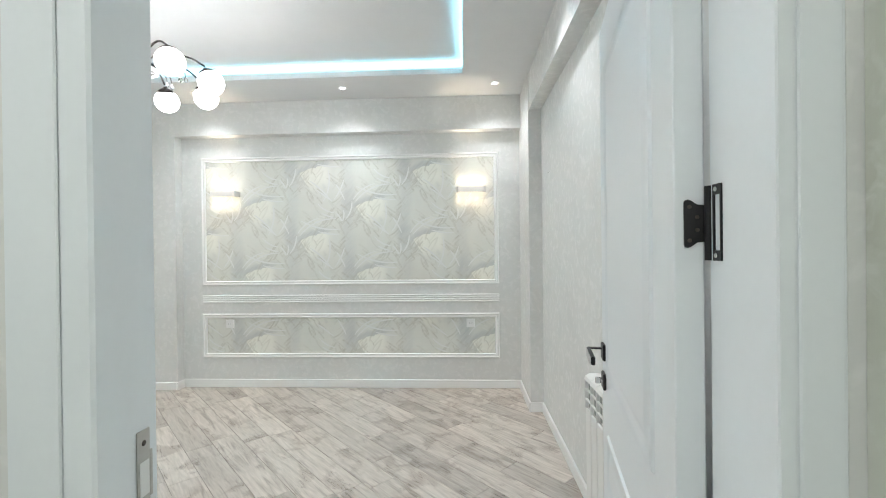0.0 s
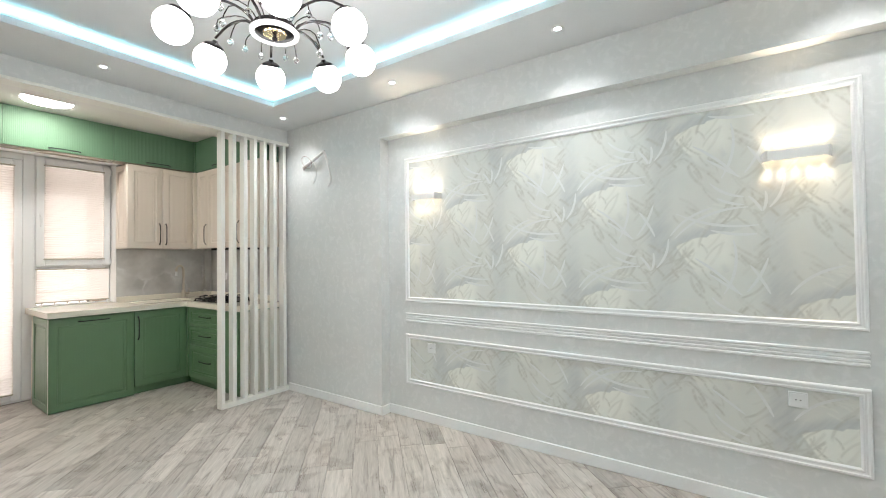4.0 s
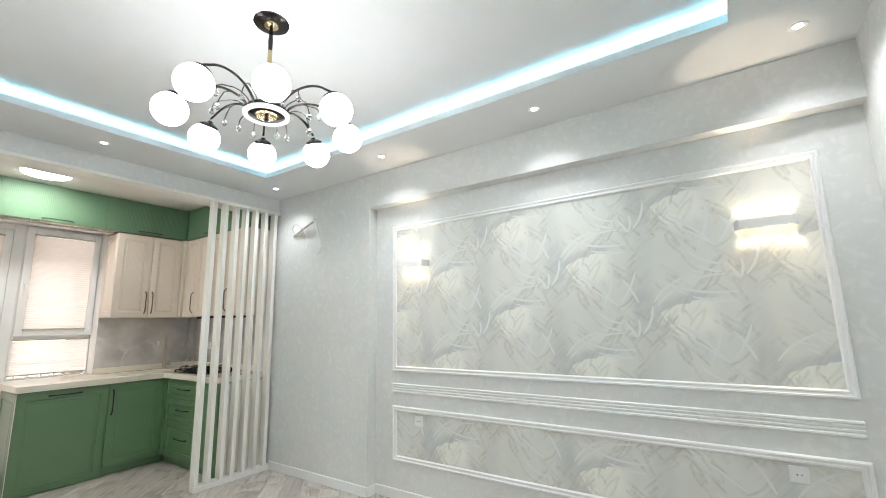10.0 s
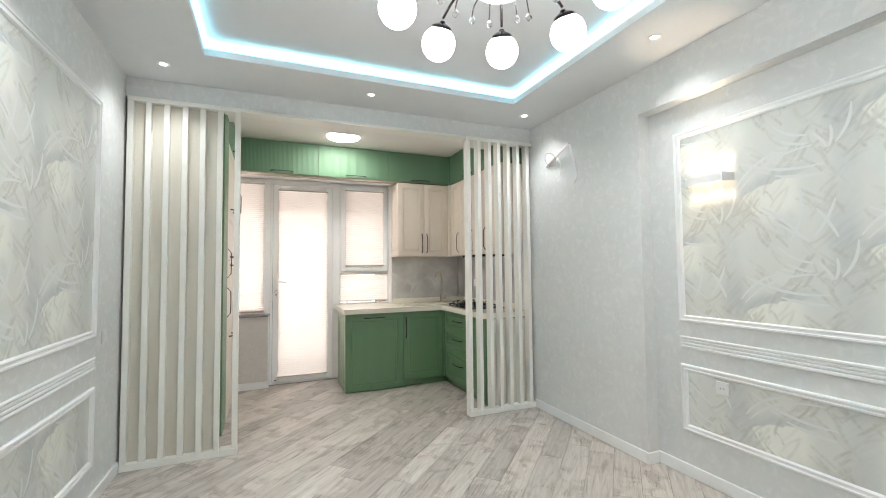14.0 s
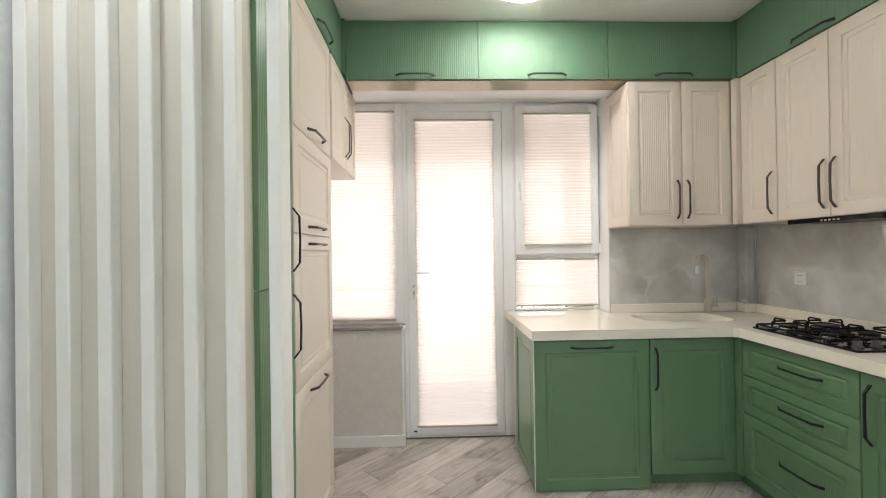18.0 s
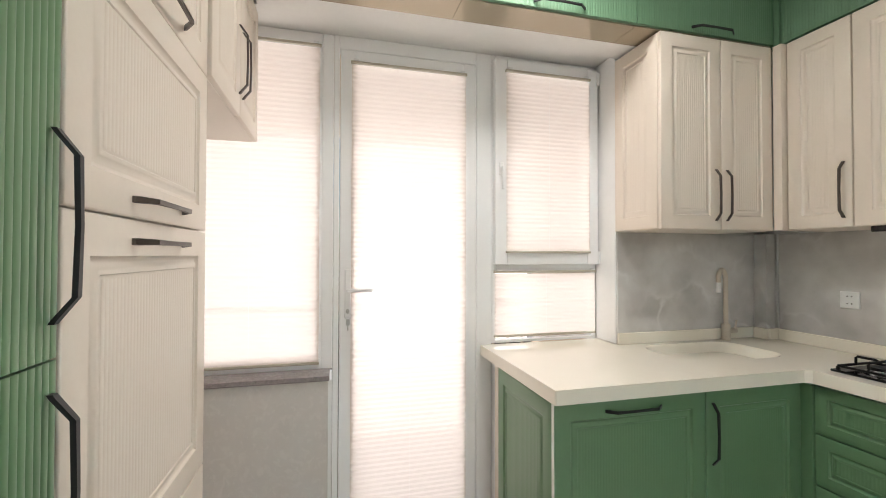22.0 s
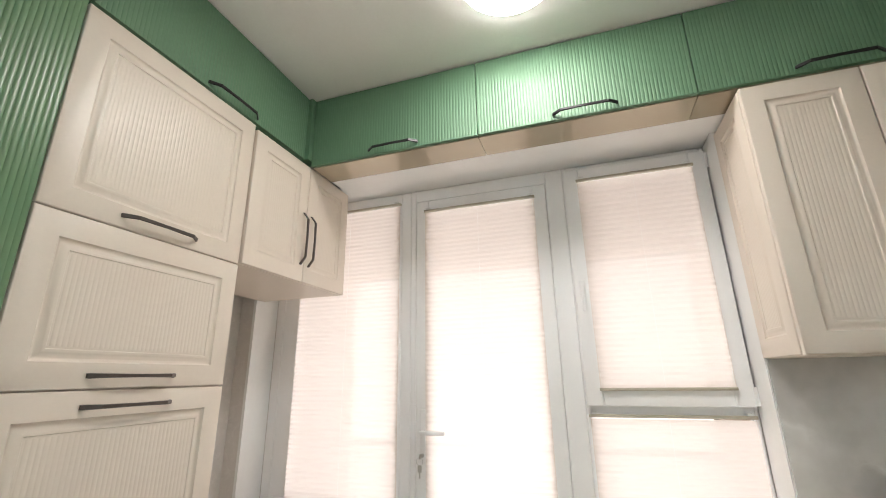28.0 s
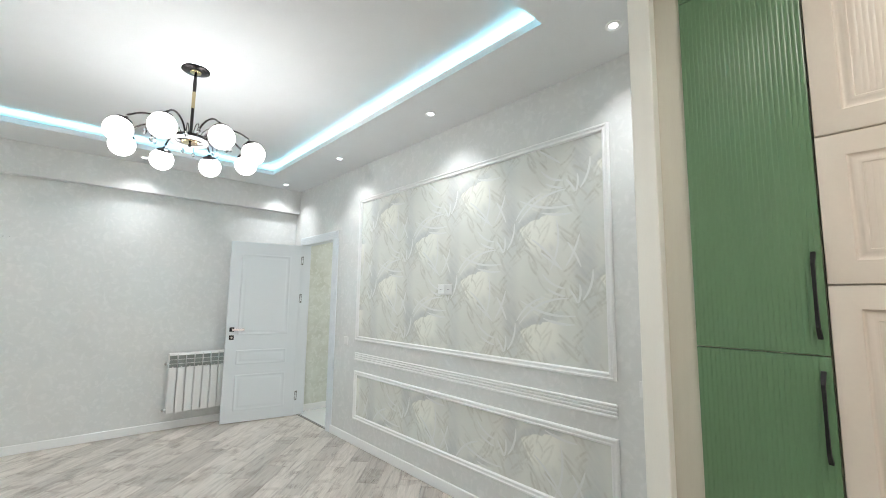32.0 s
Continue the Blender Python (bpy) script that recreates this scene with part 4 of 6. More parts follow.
# sconces
def sconce(cx, cz):
    t = thing("wall_sconce", (cx, NICHE - 0.004, cz), "white curved wall lamp shining warm light up and down", "wall lamp", "wall lamps")
    W, H, D = 0.285, 0.058, 0.078
    fr = facing((cx - W / 2, NICHE - 0.004, cz - H / 2), (0, -1))
    b = Build(fr).box(0.03, W - 0.03, 0.014, H - 0.014, 0, 0.004)
    part("back_plate", b, PLAST, t)
    n = 40
    outer = [(W / 2 - W / 2 * math.cos(math.pi * i / n), D * min(1, 1.9 * math.sin(math.pi * i / n)) ** 0.8) for i in range(n + 1)]
    loops = []
    for i, (x, d) in enumerate(outer):
        wave = 0.0028 * math.cos((x - W / 2) * 2 * math.pi / 0.05)
        loops.append([(x, 0.004 + wave, d), (x, H - 0.004 - wave, d), (x * 0.975 + W * 0.0125, H - 0.004 - wave, max(0, d - 0.004)), (x * 0.975 + W * 0.0125, 0.004 + wave, max(0, d - 0.004))])
    part("shade", Build(fr).loft(loops), PLAST, t, "white curved metal band", smooth=40)
    part("lamp_holder", Build(fr).box(0.02, W - 0.02, H / 2 - 0.004, H / 2 + 0.004, 0.0042, D - 0.010), PLAST, t)
    for k in range(5):
        x = W / 2 + (k - 2) * 0.05
        for s, zz in ((1, H / 2 + 0.004), (-1, H / 2 - 0.004)):
            part("led", Build(fr).lathe((x, zz, 0.026), [(0.011, 0), (0.009, s * 0.003), (0.002, s * 0.004)], 14, 1), WARM_L, t, "lit warm LED lens")
    for s in (1, -1):
        for k in range(5):
            x = cx + (k - 2) * 0.05
            lamp = new("sconce_beam", bpy.data.lights.new("sconce_beam", "SPOT"))
            lamp.data.energy, lamp.data.color = SCONCE, (1.0, 0.84, 0.66)
            lamp.data.spot_size, lamp.data.spot_blend, lamp.data.shadow_soft_size = radians(48), 0.9, 0.003
            lamp.matrix_world = look((x, NICHE - 0.024, cz + s * 0.019), (x + (k - 2) * 0.03, NICHE, cz + s * 0.23))
        lamp = new("sconce_spill", bpy.data.lights.new("sconce_spill", "SPOT"))
        lamp.data.energy, lamp.data.color = SCONCE * 6.0, (1.0, 0.80, 0.58)
        lamp.data.spot_size, lamp.data.spot_blend, lamp.data.shadow_soft_size = radians(44), 0.5, 0.01
        lamp.matrix_world = look((cx, NICHE - 0.052, cz + s * 0.019), (cx, NICHE - 0.27, cz + s * 1))


sconce(-2.352, 1.915)
sconce(0.078, 1.918)


# recessed spots
def spot(x, y):
    t = thing("recessed_spot", (x, y, CEIL_Z), "small white recessed ceiling spot, lit", "ceiling spot", "ceiling spots")
    part("ring", Build().lathe((x, y, CEIL_Z), [(0.022, 0.0), (0.041, 0.0), (0.042, -0.003), (0.038, -0.006), (0.023, -0.002)], 20, ring=True), WHITE, t, smooth=40)
    part("lens", Build().lathe((x, y, CEIL_Z), [(0.0215, -0.0003), (0.0215, -0.0015), (0.012, -0.003)], 16), SPOT_L, t)
    lamp = new("spot_beam", bpy.data.lights.new("spot_beam", "SPOT"))
    lamp.data.energy, lamp.data.color = SPOT * 4, (0.97, 0.98, 1.0)
    lamp.data.spot_size, lamp.data.spot_blend, lamp.data.shadow_soft_size = radians(122), 1.0, 0.04
    lamp.matrix_world = look((x, y, CEIL_Z - 0.012), (x, y + 0.0001, 0))


for x, y in ((-3.88, 0.85), (-3.885, 2.285), (-3.85, 3.72), (-2.41, 3.72), (-1.06, 3.72), (0.29, 3.71), (-2.46, 0.855), (-1.04, 0.85), (0.33, 0.85), (0.31, 2.30)):
    spot(x, y)


# chandelier
def chandelier(cx, cy):
    t = thing("chandelier", (cx, cy, 2.25), "chandelier with eight lit opal globes, black arms and crystal drops", "chandelier")
    part("canopy", Build().lathe((cx, cy, 2.850), [(0.01, -0.004), (0.077, 0), (0.084, 0.004), (0.084, 0.012), (0.01, 0.014)], 32), PEARL, t, smooth=40)
    part("canopy_light", Build().lathe((cx, cy, 2.873), [(0.07, 0.0), (0.105, 0.002), (0.105, 0.012), (0.07, 0.0145)], 32), HALO_L, t, "lit acrylic disc")
    part("canopy_plate", Build().lathe((cx, cy, 2.8877), [(0.08, 0.0), (0.085, 0.002), (0.085, 0.0123)], 24), WHITE, t)
    part("canopy_boss", Build().lathe((cx, cy, 2.833), [(0.006, 0), (0.032, 0.006), (0.034, 0.0125)], 20), BRASS, t, "pale brass boss", smooth=40)
    part("rod", Build().lathe((cx, cy, 2.422), [(0.009, 0), (0.009, 0.178)], 14), PEARL, t)
    part("rod_sleeve", Build().lathe((cx, cy, 2.60), [(0.010, 0), (0.010, 0.11)], 14), BRASS, t, "pale gold sleeve")
    part("rod", Build().lathe((cx, cy, 2.71), [(0.009, 0), (0.011, 0.05), (0.007, 0.126)], 14), PEARL, t)
    part("hub", Build().lathe((cx, cy, 2.3800), [(0.03, 0.0), (0.080, 0.0), (0.085, 0.004), (0.085, 0.035), (0.06, 0.046), (0.02, 0.052)], 36), PEARL, t, smooth=40)
    part("hub_ring", Build().lathe((cx, cy, 2.3740), [(0.081, 0.005), (0.083, 0.0), (0.100, 0.0), (0.102, 0.012), (0.096, 0.018), (0.0855, 0.016)], 40, ring=True), RING_L, t, "lit acrylic ring")
    part("hub_plate", Build().lathe((cx, cy, 2.3755), [(0.01, -0.004), (0.046, -0.003), (0.049, 0.0042)], 28), BRASS, t, "pale brass disc", smooth=40)
    part("finial", Build().lathe((cx, cy, 2.3460), [(0.003, 0), (0.010, 0.006), (0.011, 0.014), (0.005, 0.020), (0.008, 0.0255)], 14), PEARL, t, smooth=60)
    R, Z = 0.377, 2.333
    for k in range(8):
        a = radians(14.5 + 45 * k)
        ca, sa = math.cos(a), math.sin(a)
        at = lambda r, z: (cx + r * ca, cy + r * sa, z)
        low = lambda r, z: at(r, z + 0.022)
        cap = Vector(at(R - 0.035, Z + 0.083))
        prof = [(0.078, 2.375), (0.088, 2.398), (0.105, 2.418), (0.128, 2.435), (0.155, 2.447), (0.185, 2.454), (0.215, 2.456), (0.245, 2.453), (0.272, 2.446), (0.297, 2.435), (0.318, 2.421), (R - 0.033, 2.406)]
        arm = part("arm", Build().tube([low(r, z) for r, z in prof], 0.0055, 8), PEARL, t, "curved black arm", smooth=60)
        b = Build().ball(at(R, Z), 0.070, 28, 16)
        part("globe", b, GLOBE_L, t, "lit opal glass globe", smooth=80)
        turned = Build(lambda p: tuple(Vector(at(R, Z)) + Matrix.Rotation(a, 3, "Z") @ (Matrix.Rotation(radians(-22), 3, "Y") @ Vector(p))))
        turned.lathe((0, 0, 0.0635), [(0.044, -0.010), (0.041, 0.004), (0.026, 0.013), (0.012, 0.018), (0.010, 0.026)], 18)
        part("globe_cap", turned, PEARL, arm, smooth=40)
        for j, (da, rr, zz) in enumerate(((-15, 0.235, 2.368), (14, 0.205, 2.342))):
            c2, s2 = math.cos(a + radians(da)), math.sin(a + radians(da))
            pt = lambda r, z: (cx + r * c2, cy + r * s2, z + 0.022)
            tw = part("twig", Build().tube([pt(0.078, 2.378), pt(0.10, 2.405), pt(0.13, 2.421), pt(0.16, 2.424), pt(rr - 0.022, 2.412), pt(rr - 0.006, zz + 0.034), pt(rr, zz + 0.012)], 0.0024, 6), PEARL, t)
            part("crystal", Build().lathe(pt(rr, zz - 0.022), [(0.002, 0), (0.012, 0.010), (0.013, 0.018), (0.007, 0.028), (0.005, 0.034)], 6), CRYSTAL, tw, "clear cut crystal drop")


chandelier(-1.811, 2.283)


# radiator
GRILLE = material("radiator_grille_shade", (0.30, 0.33, 0.31), 0.6, vary=0.06)


def radiator():
    t = thing("radiator", (0.58, 1.56, 0.165), "white aluminium sectional radiator under no window, on wall brackets", "radiator")
    n, w, y0 = 8, 0.08, 1.26
    for i in range(n):
        ya, yb = y0 + i * w + 0.0015, y0 + (i + 1) * w - 0.0015
        m = (ya + yb) / 2
        b = Build().box(0.534, 0.544, ya + 0.003, yb - 0.003, 0.185, 0.650, 0.004).box(0.544, 0.60, m - 0.008, m + 0.008, 0.19, 0.66, 0.003)
        b.box(0.60, 0.61, ya + 0.006, yb - 0.006, 0.185, 0.64, 0.004)
        sec = part("section", b, PLAST, t, smooth=40)
        loops = [[(0.529, y, 0.778), (0.535, y, 0.792), (0.552, y, 0.802), (0.600, y, 0.802), (0.614, y, 0.794), (0.614, y, 0.786), (0.54, y, 0.780)] for y in (ya, yb)]
        part("cap", Build().loft(loops), PLAST, sec, smooth=35)
        for y in (ya, yb - 0.0025):
            part("cheek", Build().box(0.533, 0.60, y, y + 0.0025, 0.650, 0.782), PLAST, sec)
        for z in (0.689, 0.733):
            part("grille_bar", Build().box(0.533, 0.543, ya + 0.0025, yb - 0.0025, z, z + 0.0035), PLAST, sec)
        # the shade behind the bars is put in as a darker sheet
        part("grille_shade", Build().box(0.548, 0.554, ya + 0.0025, yb - 0.0025, 0.652, 0.781), GRILLE, sec, "grey-green sheet standing for the shade inside the top grille")
    part("manifold", Build().lathe((0.585, y0, 0.69), [(0.014, -0.02), (0.014, n * w + 0.02)], 12, 1), PLAST, t)
    part("manifold", Build().lathe((0.575, y0, 0.215), [(0.014, -0.02), (0.014, n * w + 0.02)], 12, 1), PLAST, t)
    for z in (0.69, 0.215):
        part("end_plug", Build().lathe((0.575 if z < 0.5 else 0.585, y0 + n * w + 0.015, z), [(0.018, 0), (0.018, 0.008), (0.009, 0.010), (0.008, 0.018)], 12, 1), CHROME, t)
    for y in (y0 + 0.16, y0 + 0.48):
        for z in (0.60, 0.22):
            part("bracket", Build().box(0.605, EAST, y - 0.01, y + 0.01, z, z + 0.02), PLAST, t)


radiator()


# capped air-conditioner lines on the niche wall
def ac_lines():
    t = thing("air_conditioner_pipes", (-3.89, NORTH, 2.35), "white wrapped air-conditioner pipes and loose cables from a wall hole", "pipe stub")
    N0 = NORTH
    main = [(-3.905, N0 + 0.02, 2.348), (-3.885, N0 - 0.012, 2.353), (-3.80, N0 - 0.026, 2.375), (-3.65, N0 - 0.045, 2.415), (-3.515, N0 - 0.06, 2.452)]
    part("wrapped_pipe", Build().tube(main, 0.018, 14, 0.015), TAPE, t, "white taped pipe bundle", smooth=60)
    part("pipe_end", Build().tube([(-3.517, N0 - 0.06, 2.4515), (-3.498, N0 - 0.062, 2.4565)], 0.008, 8), COPPER, t)
    tail = [(-3.525, N0 - 0.058, 2.462), (-3.498, N0 - 0.062, 2.448), (-3.478, N0 - 0.06, 2.40), (-3.455, N0 - 0.055, 2.33), (-3.435, N0 - 0.05, 2.25), (-3.43, N0 - 0.042, 2.185), (-3.445, N0 - 0.035, 2.14), (-3.485, N0 - 0.028, 2.12)]
    part("drain_hose", Build().tube(tail, 0.0108, 10, 0.0095), TAPE, t, "white drain hose", smooth=60)
    loop = [(-3.785 + 0.07 * math.cos(u), N0 - 0.050 - 0.03 * math.sin(u), 2.386 + 0.058 * math.sin(u)) for u in (math.pi * 2 * i / 24 - 0.3 for i in range(25))]
    part("cable", Build().tube(loop, 0.0021, 6), COPPER, t, "looped brown cable", smooth=60)
    part("cable", Build().tube([(-3.70, N0 - 0.05, 2.395), (-3.665, N0 - 0.06, 2.37), (-3.635, N0 - 0.055, 2.32), (-3.635, N0 - 0.045, 2.26), (-3.67, N0 - 0.035, 2.20), (-3.715, N0 - 0.025, 2.17)], 0.0042, 6), TAPE, t, "white signal cable", smooth=60)
    part("wall_sleeve", Build().lathe((-3.893, N0 - 0.003, 2.351), [(0.021, 0), (0.027, 0), (0.027, 0.0025), (0.021, 0.0025)], 18, 1, ring=True), TAPE, t)


ac_lines()


# screw holes in the wall beyond the radiator
for y, r in ((3.246, 0.0035), (3.205, 0.002)):
    t = thing("screw_hole", (EAST, y, 1.927), "small dark screw hole in the grey wallpaper", "screw hole", "screw holes")
    part("plug", Build().lathe((EAST - 0.0012, y, 1.927), [(r, 0), (r, 0.001)], 10, 0), HOLE, t)


t = thing("screw_hole", (-4.125, NORTH, 2.089), "small dark screw hole beside the slat screen", "screw hole", "screw holes")
part("plug", Build().lathe((-4.125, NORTH - 0.0012, 2.089), [(0.003, 0), (0.003, 0.001)], 10, 1), HOLE, t)


# slat screens on both sides of the opening
def slat_screen(name, y0, y1, ys, label, back, free=None):
    """Slats between two rails; those past the line free stand clear of the cabinet and are deeper."""
    t = thing(name, (-4.21, (y0 + y1) / 2, 0), label, "slat screen", "slat screens")
    xb, w = -4.150, 0.038
    for nm, z0, z1 in (("bottom_rail", 0.0, 0.05), ("top_rail", 2.612, 2.647)):
        b = Build().box(back, xb, y0, free or y1, z0, z1, 0.003)
        if free:
            b.box(-4.232, xb, free + 0.0005, y1, z0, z1, 0.003)
        part(nm, b, SLATW, t)
    for a in ys:
        part("slat", Build().box((-4.232 if free and a > free else back) + 0.001, xb - 0.003, a, a + w, 0.05, 2.612, 0.003), SLATW, t)


slat_screen("slat_screen", 0.579, 1.314, (0.580, 0.690, 0.803, 0.920, 1.037, 1.153, 1.275), "cream-white vertical slat screen in front of the tall kitchen unit", -4.197, 1.192)
slat_screen("slat_screen", 3.264, 3.998, (3.265, 3.376, 3.490, 3.594, 3.702, 3.812, 3.925), "cream-white vertical slat screen beside the hob worktop", -4.232)
b = Build().box(-4.285, -4.152, 1.315, 3.263, 2.622, 2.647, 0.003)
solid("trim", b, SLATW, "white head trim across the kitchen opening", "trim")

# unseen lamp added behind the doorway to light the corridor
t = thing("corridor_fill_lamp", (-0.6, -0.7, 2.66), "unseen round ceiling lamp added to light the corridor", "ceiling lamp")
part("base", Build().lathe((-0.6, -0.7, 2.70), [(0.15, 0), (0.165, -0.002), (0.165, -0.018), (0.15, -0.019)], 32), WHITE, t, smooth=40)
part("diffuser", Build().lathe((-0.6, -0.7, 2.681), [(0.158, 0), (0.15, -0.02), (0.09, -0.033), (0.002, -0.037)], 32), CORR_L, t, smooth=60)


# ---- kitchen ----
def cab_door(parent, o, w, W, H, mat_, style="framed", handle=None, name="door", label=""):
    """A cabinet front at o (lower left), facing w. handle: (across, up, upright)."""
    g = 0.0019
    fr = facing((o[0], o[1], o[2]), w)
    b = Build(lambda p: fr((p[0] + g, p[1] + g, p[2])))
    W, H = W - 2 * g, H - 2 * g
    if style == "framed":
        F = min(0.064, 0.23 * min(W, H))
        k = min(1.0, F / 0.055)
        b.rect_rings(W, H, [(0, 0), (0, 0.015), (0.0012, 0.0178), (0.004, 0.019), (F, 0.019), (F + 0.0015 * k, 0.0155), (F + 0.006 * k, 0.0118), (F + 0.011 * k, 0.0112), (F + 0.021 * k, 0.0180), (F + 0.024 * k, 0.0188), (F + 0.029 * k, 0.0188), (F + 0.031 * k, 0.0162), (F + 0.034 * k, 0.0162)], cap=True)
        q = F + 0.036 * k
        b.ribs(q, W - q, q, H - q, 0.0166, 0.0125, 0.0009 if mat_ is CREAM else 0.0006)
    elif style == "ribbed":
        b.rect_rings(W, H, [(0, 0), (0, 0.0165)], cap=True)
        b.ribs(0.0, W, 0.0, H, 0.0168, 0.0135, 0.0013)
    else:
        b.rect_rings(W, H, [(0, 0), (0, 0.016), (0.003, 0.019)], cap=True)
    d = part(name, b, mat_, parent, label, smooth=45)
    if handle:
        a, z, upright = handle
        L = 0.248
        hb = Build(fr)
        s0, c0 = 0.0195, 0.026
        prof = [(-L / 2, s0), (-L / 2 + 0.006, s0 + 0.004), (-L / 2 + 0.034, s0 + c0 - 0.001), (0, s0 + c0 + 0.001), (L / 2 - 0.034, s0 + c0 - 0.001), (L / 2 - 0.006, s0 + 0.004), (L / 2, s0)]
        pts = [(a, z + s, c) if upright else (a + s, z, c) for s, c in prof]
        hb.strip(pts, (0.012, 0.0135, 0.0112, 0.0092, 0.0112, 0.0135, 0.012), 0.0065)
        part("handle", hb, BRONZE if mat_ is CREAM else BLACK, d, "dark bronze bridge handle" if mat_ is CREAM else "black bridge handle")
    return d


def carcass(name, x0, x1, y0, y1, z0, z1, mat_, label, category, group):
    t = thing(name, ((x0 + x1) / 2, (y0 + y1) / 2, z0), label, category, group)
    part("carcass", Build().box(x0, x1, y0, y1, z0, z1), mat_, t)
    return t


# tall units on the south side, fronts facing north
FY = 1.177
S = 0.585
UP = (0, 1)
t = carcass("tall_cabinet", -4.625, -4.287, S, FY, 0.10, 2.505, BEIGE, "tall narrow sage-green ribbed cabinet with a beige side", "cabinet", "kitchen tall units")
cab_door(t, (-4.287, FY, 0.10), UP, 0.338, 1.175, GREEN, "ribbed", (0.318, 1.01, True))
cab_door(t, (-4.287, FY, 1.275), UP, 0.338, 1.230, GREEN, "ribbed", (0.318, 0.17, True))
part("side_board", Build().box(-4.286, -4.195, 0.5795, 1.177, 0.0, 2.646), BEIGE, t, "cream side board behind the slats")
t = carcass("tall_filler", -4.625, -4.287, S, FY, 2.507, 2.683, GREEN, "sage-green ribbed filler above the tall unit", "cabinet", "kitchen tall units")
cab_door(t, (-4.287, FY, 2.507), UP, 0.338, 0.176, GREEN, "ribbed")
t = carcass("oven_housing", -5.265, -4.627, S, FY, 0.10, 2.503, CREAM, "tall cream cabinet with four framed ribbed fronts", "cabinet", "kitchen tall units")
for z0, z1, hz in ((0.10, 0.838, 0.692), (0.838, 1.473, 0.594), (1.473, 1.903, 0.034), (1.903, 2.499, 0.036)):
    cab_door(t, (-4.627, FY, z0), UP, 0.638, z1 - z0, CREAM, "framed", (0.319, hz, False))
FY2 = 1.187
t = carcass("wall_cabinet", -5.982, -5.267, 0.70, FY2, 1.908, 2.480, CREAM, "cream wall cabinet with two framed ribbed doors over an empty recess", "cabinet", "kitchen wall units")
cab_door(t, (-5.267, FY2, 1.908), UP, 0.363, 0.572, CREAM, "framed", (0.335, 0.20, True))
cab_door(t, (-5.630, FY2, 1.908), UP, 0.352, 0.572, CREAM, "framed", (0.030, 0.20, True))
b = Build().box(-5.265, -4.288, S, FY - 0.04, 0, 0.098)
solid("plinth", b, CREAM, "cream plinth under the tall units", "plinth")

# green top cabinets under the ceiling
t = carcass("top_cabinet", -5.588, -4.635, S, FY, 2.507, KIT_Z - 0.004, GREENT, "sage-green ribbed top cabinet under the ceiling above the tall units", "cabinet", "kitchen top units")
cab_door(t, (-4.635, FY, 2.507), UP, 0.953, KIT_Z - 0.006 - 2.507, GREENT, "ribbed", (0.505, 0.020, False))
for y0, y1 in ((1.215, 2.047), (2.047, 2.882), (2.882, 3.690)):
    t = carcass("top_cabinet", -5.79, -5.630, y0 + 0.001, y1 - 0.001, 2.472, KIT_Z - 0.004, CHAMP, "sage-green ribbed top cabinet with a glossy beige underside above the window", "cabinet", "kitchen top units")
    cab_door(t, (-5.630, y0, 2.476), (1, 0), y1 - y0, KIT_Z - 0.006 - 2.476, GREENT, "ribbed", ((y1 - y0) / 2 + 0.02, 0.024, False))
t = carcass("top_cabinet", -5.588, -4.635, 3.722, 4.028, 2.470, KIT_Z - 0.004, GREENT, "sage-green ribbed top cabinet under the ceiling above the hob", "cabinet", "kitchen top units")
cab_door(t, (-5.588, 3.722, 2.470), (0, -1), 0.953, KIT_Z - 0.006 - 2.470, GREENT, "ribbed", (0.53, 0.024, False))
t = carcass("top_filler", -4.633, -4.288, 3.722, 4.028, 2.470, 2.683, GREENT, "sage-green ribbed filler below the beam", "cabinet", "kitchen top units")
cab_door(t, (-4.633, 3.722, 2.470), (0, -1), 0.345, 0.212, GREENT, "ribbed")

t = thing("top_corner_post", (-5.6, 3.70, 2.472), "sage-green corner post between the top cabinets", "cabinet", "kitchen top units")
part("post", Build().box(-5.66, -5.5885, 3.691, 3.76, 2.472, KIT_Z - 0.005), GREENT, t)
t = thing("top_corner_post", (-5.6, 1.2, 2.472), "sage-green corner post between the top cabinets", "cabinet", "kitchen top units")
part("post", Build().box(-5.66, -5.5885, 1.13, 1.2145, 2.506, KIT_Z - 0.005), GREENT, t)

# cream wall cabinets
t = carcass("wall_cabinet", WINW + 0.003, -5.628, 3.020, 3.695, 1.537, 2.462, CREAM, "cream corner wall cabinet with two framed ribbed doors", "cabinet", "kitchen wall units")
cab_door(t, (-5.628, 3.003, 1.537), (1, 0), 0.348, 0.925, CREAM, "framed", (0.312, 0.165, True))
cab_door(t, (-5.628, 3.351, 1.537), (1, 0), 0.320, 0.925, CREAM, "framed", (0.030, 0.165, True))
cab_door(t, (WINW + 0.004, 3.020, 1.537), (0, -1), 0.312, 0.925, CREAM, "framed", None, "side_panel")
t = carcass("wall_cabinet", -5.605, -5.29, 3.718, 4.028, 1.537, 2.462, CREAM, "narrow cream wall cabinet in the corner", "cabinet", "kitchen wall units")
part("corner_filler", Build().box(-5.606, -5.565, 3.672, 3.718, 1.538, 2.461), CREAM, t)
cab_door(t, (-5.560, 3.718, 1.537), (0, -1), 0.270, 0.925, CREAM, "framed", (0.238, 0.165, True))
t = carcass("wall_cabinet", -5.288, -4.650, 3.718, 4.028, 1.537, 2.462, CREAM, "cream wall cabinet with two framed ribbed doors over the hood", "cabinet", "kitchen wall units")
cab_door(t, (-5.288, 3.718, 1.537), (0, -1), 0.318, 0.925, CREAM, "framed", (0.288, 0.165, True))
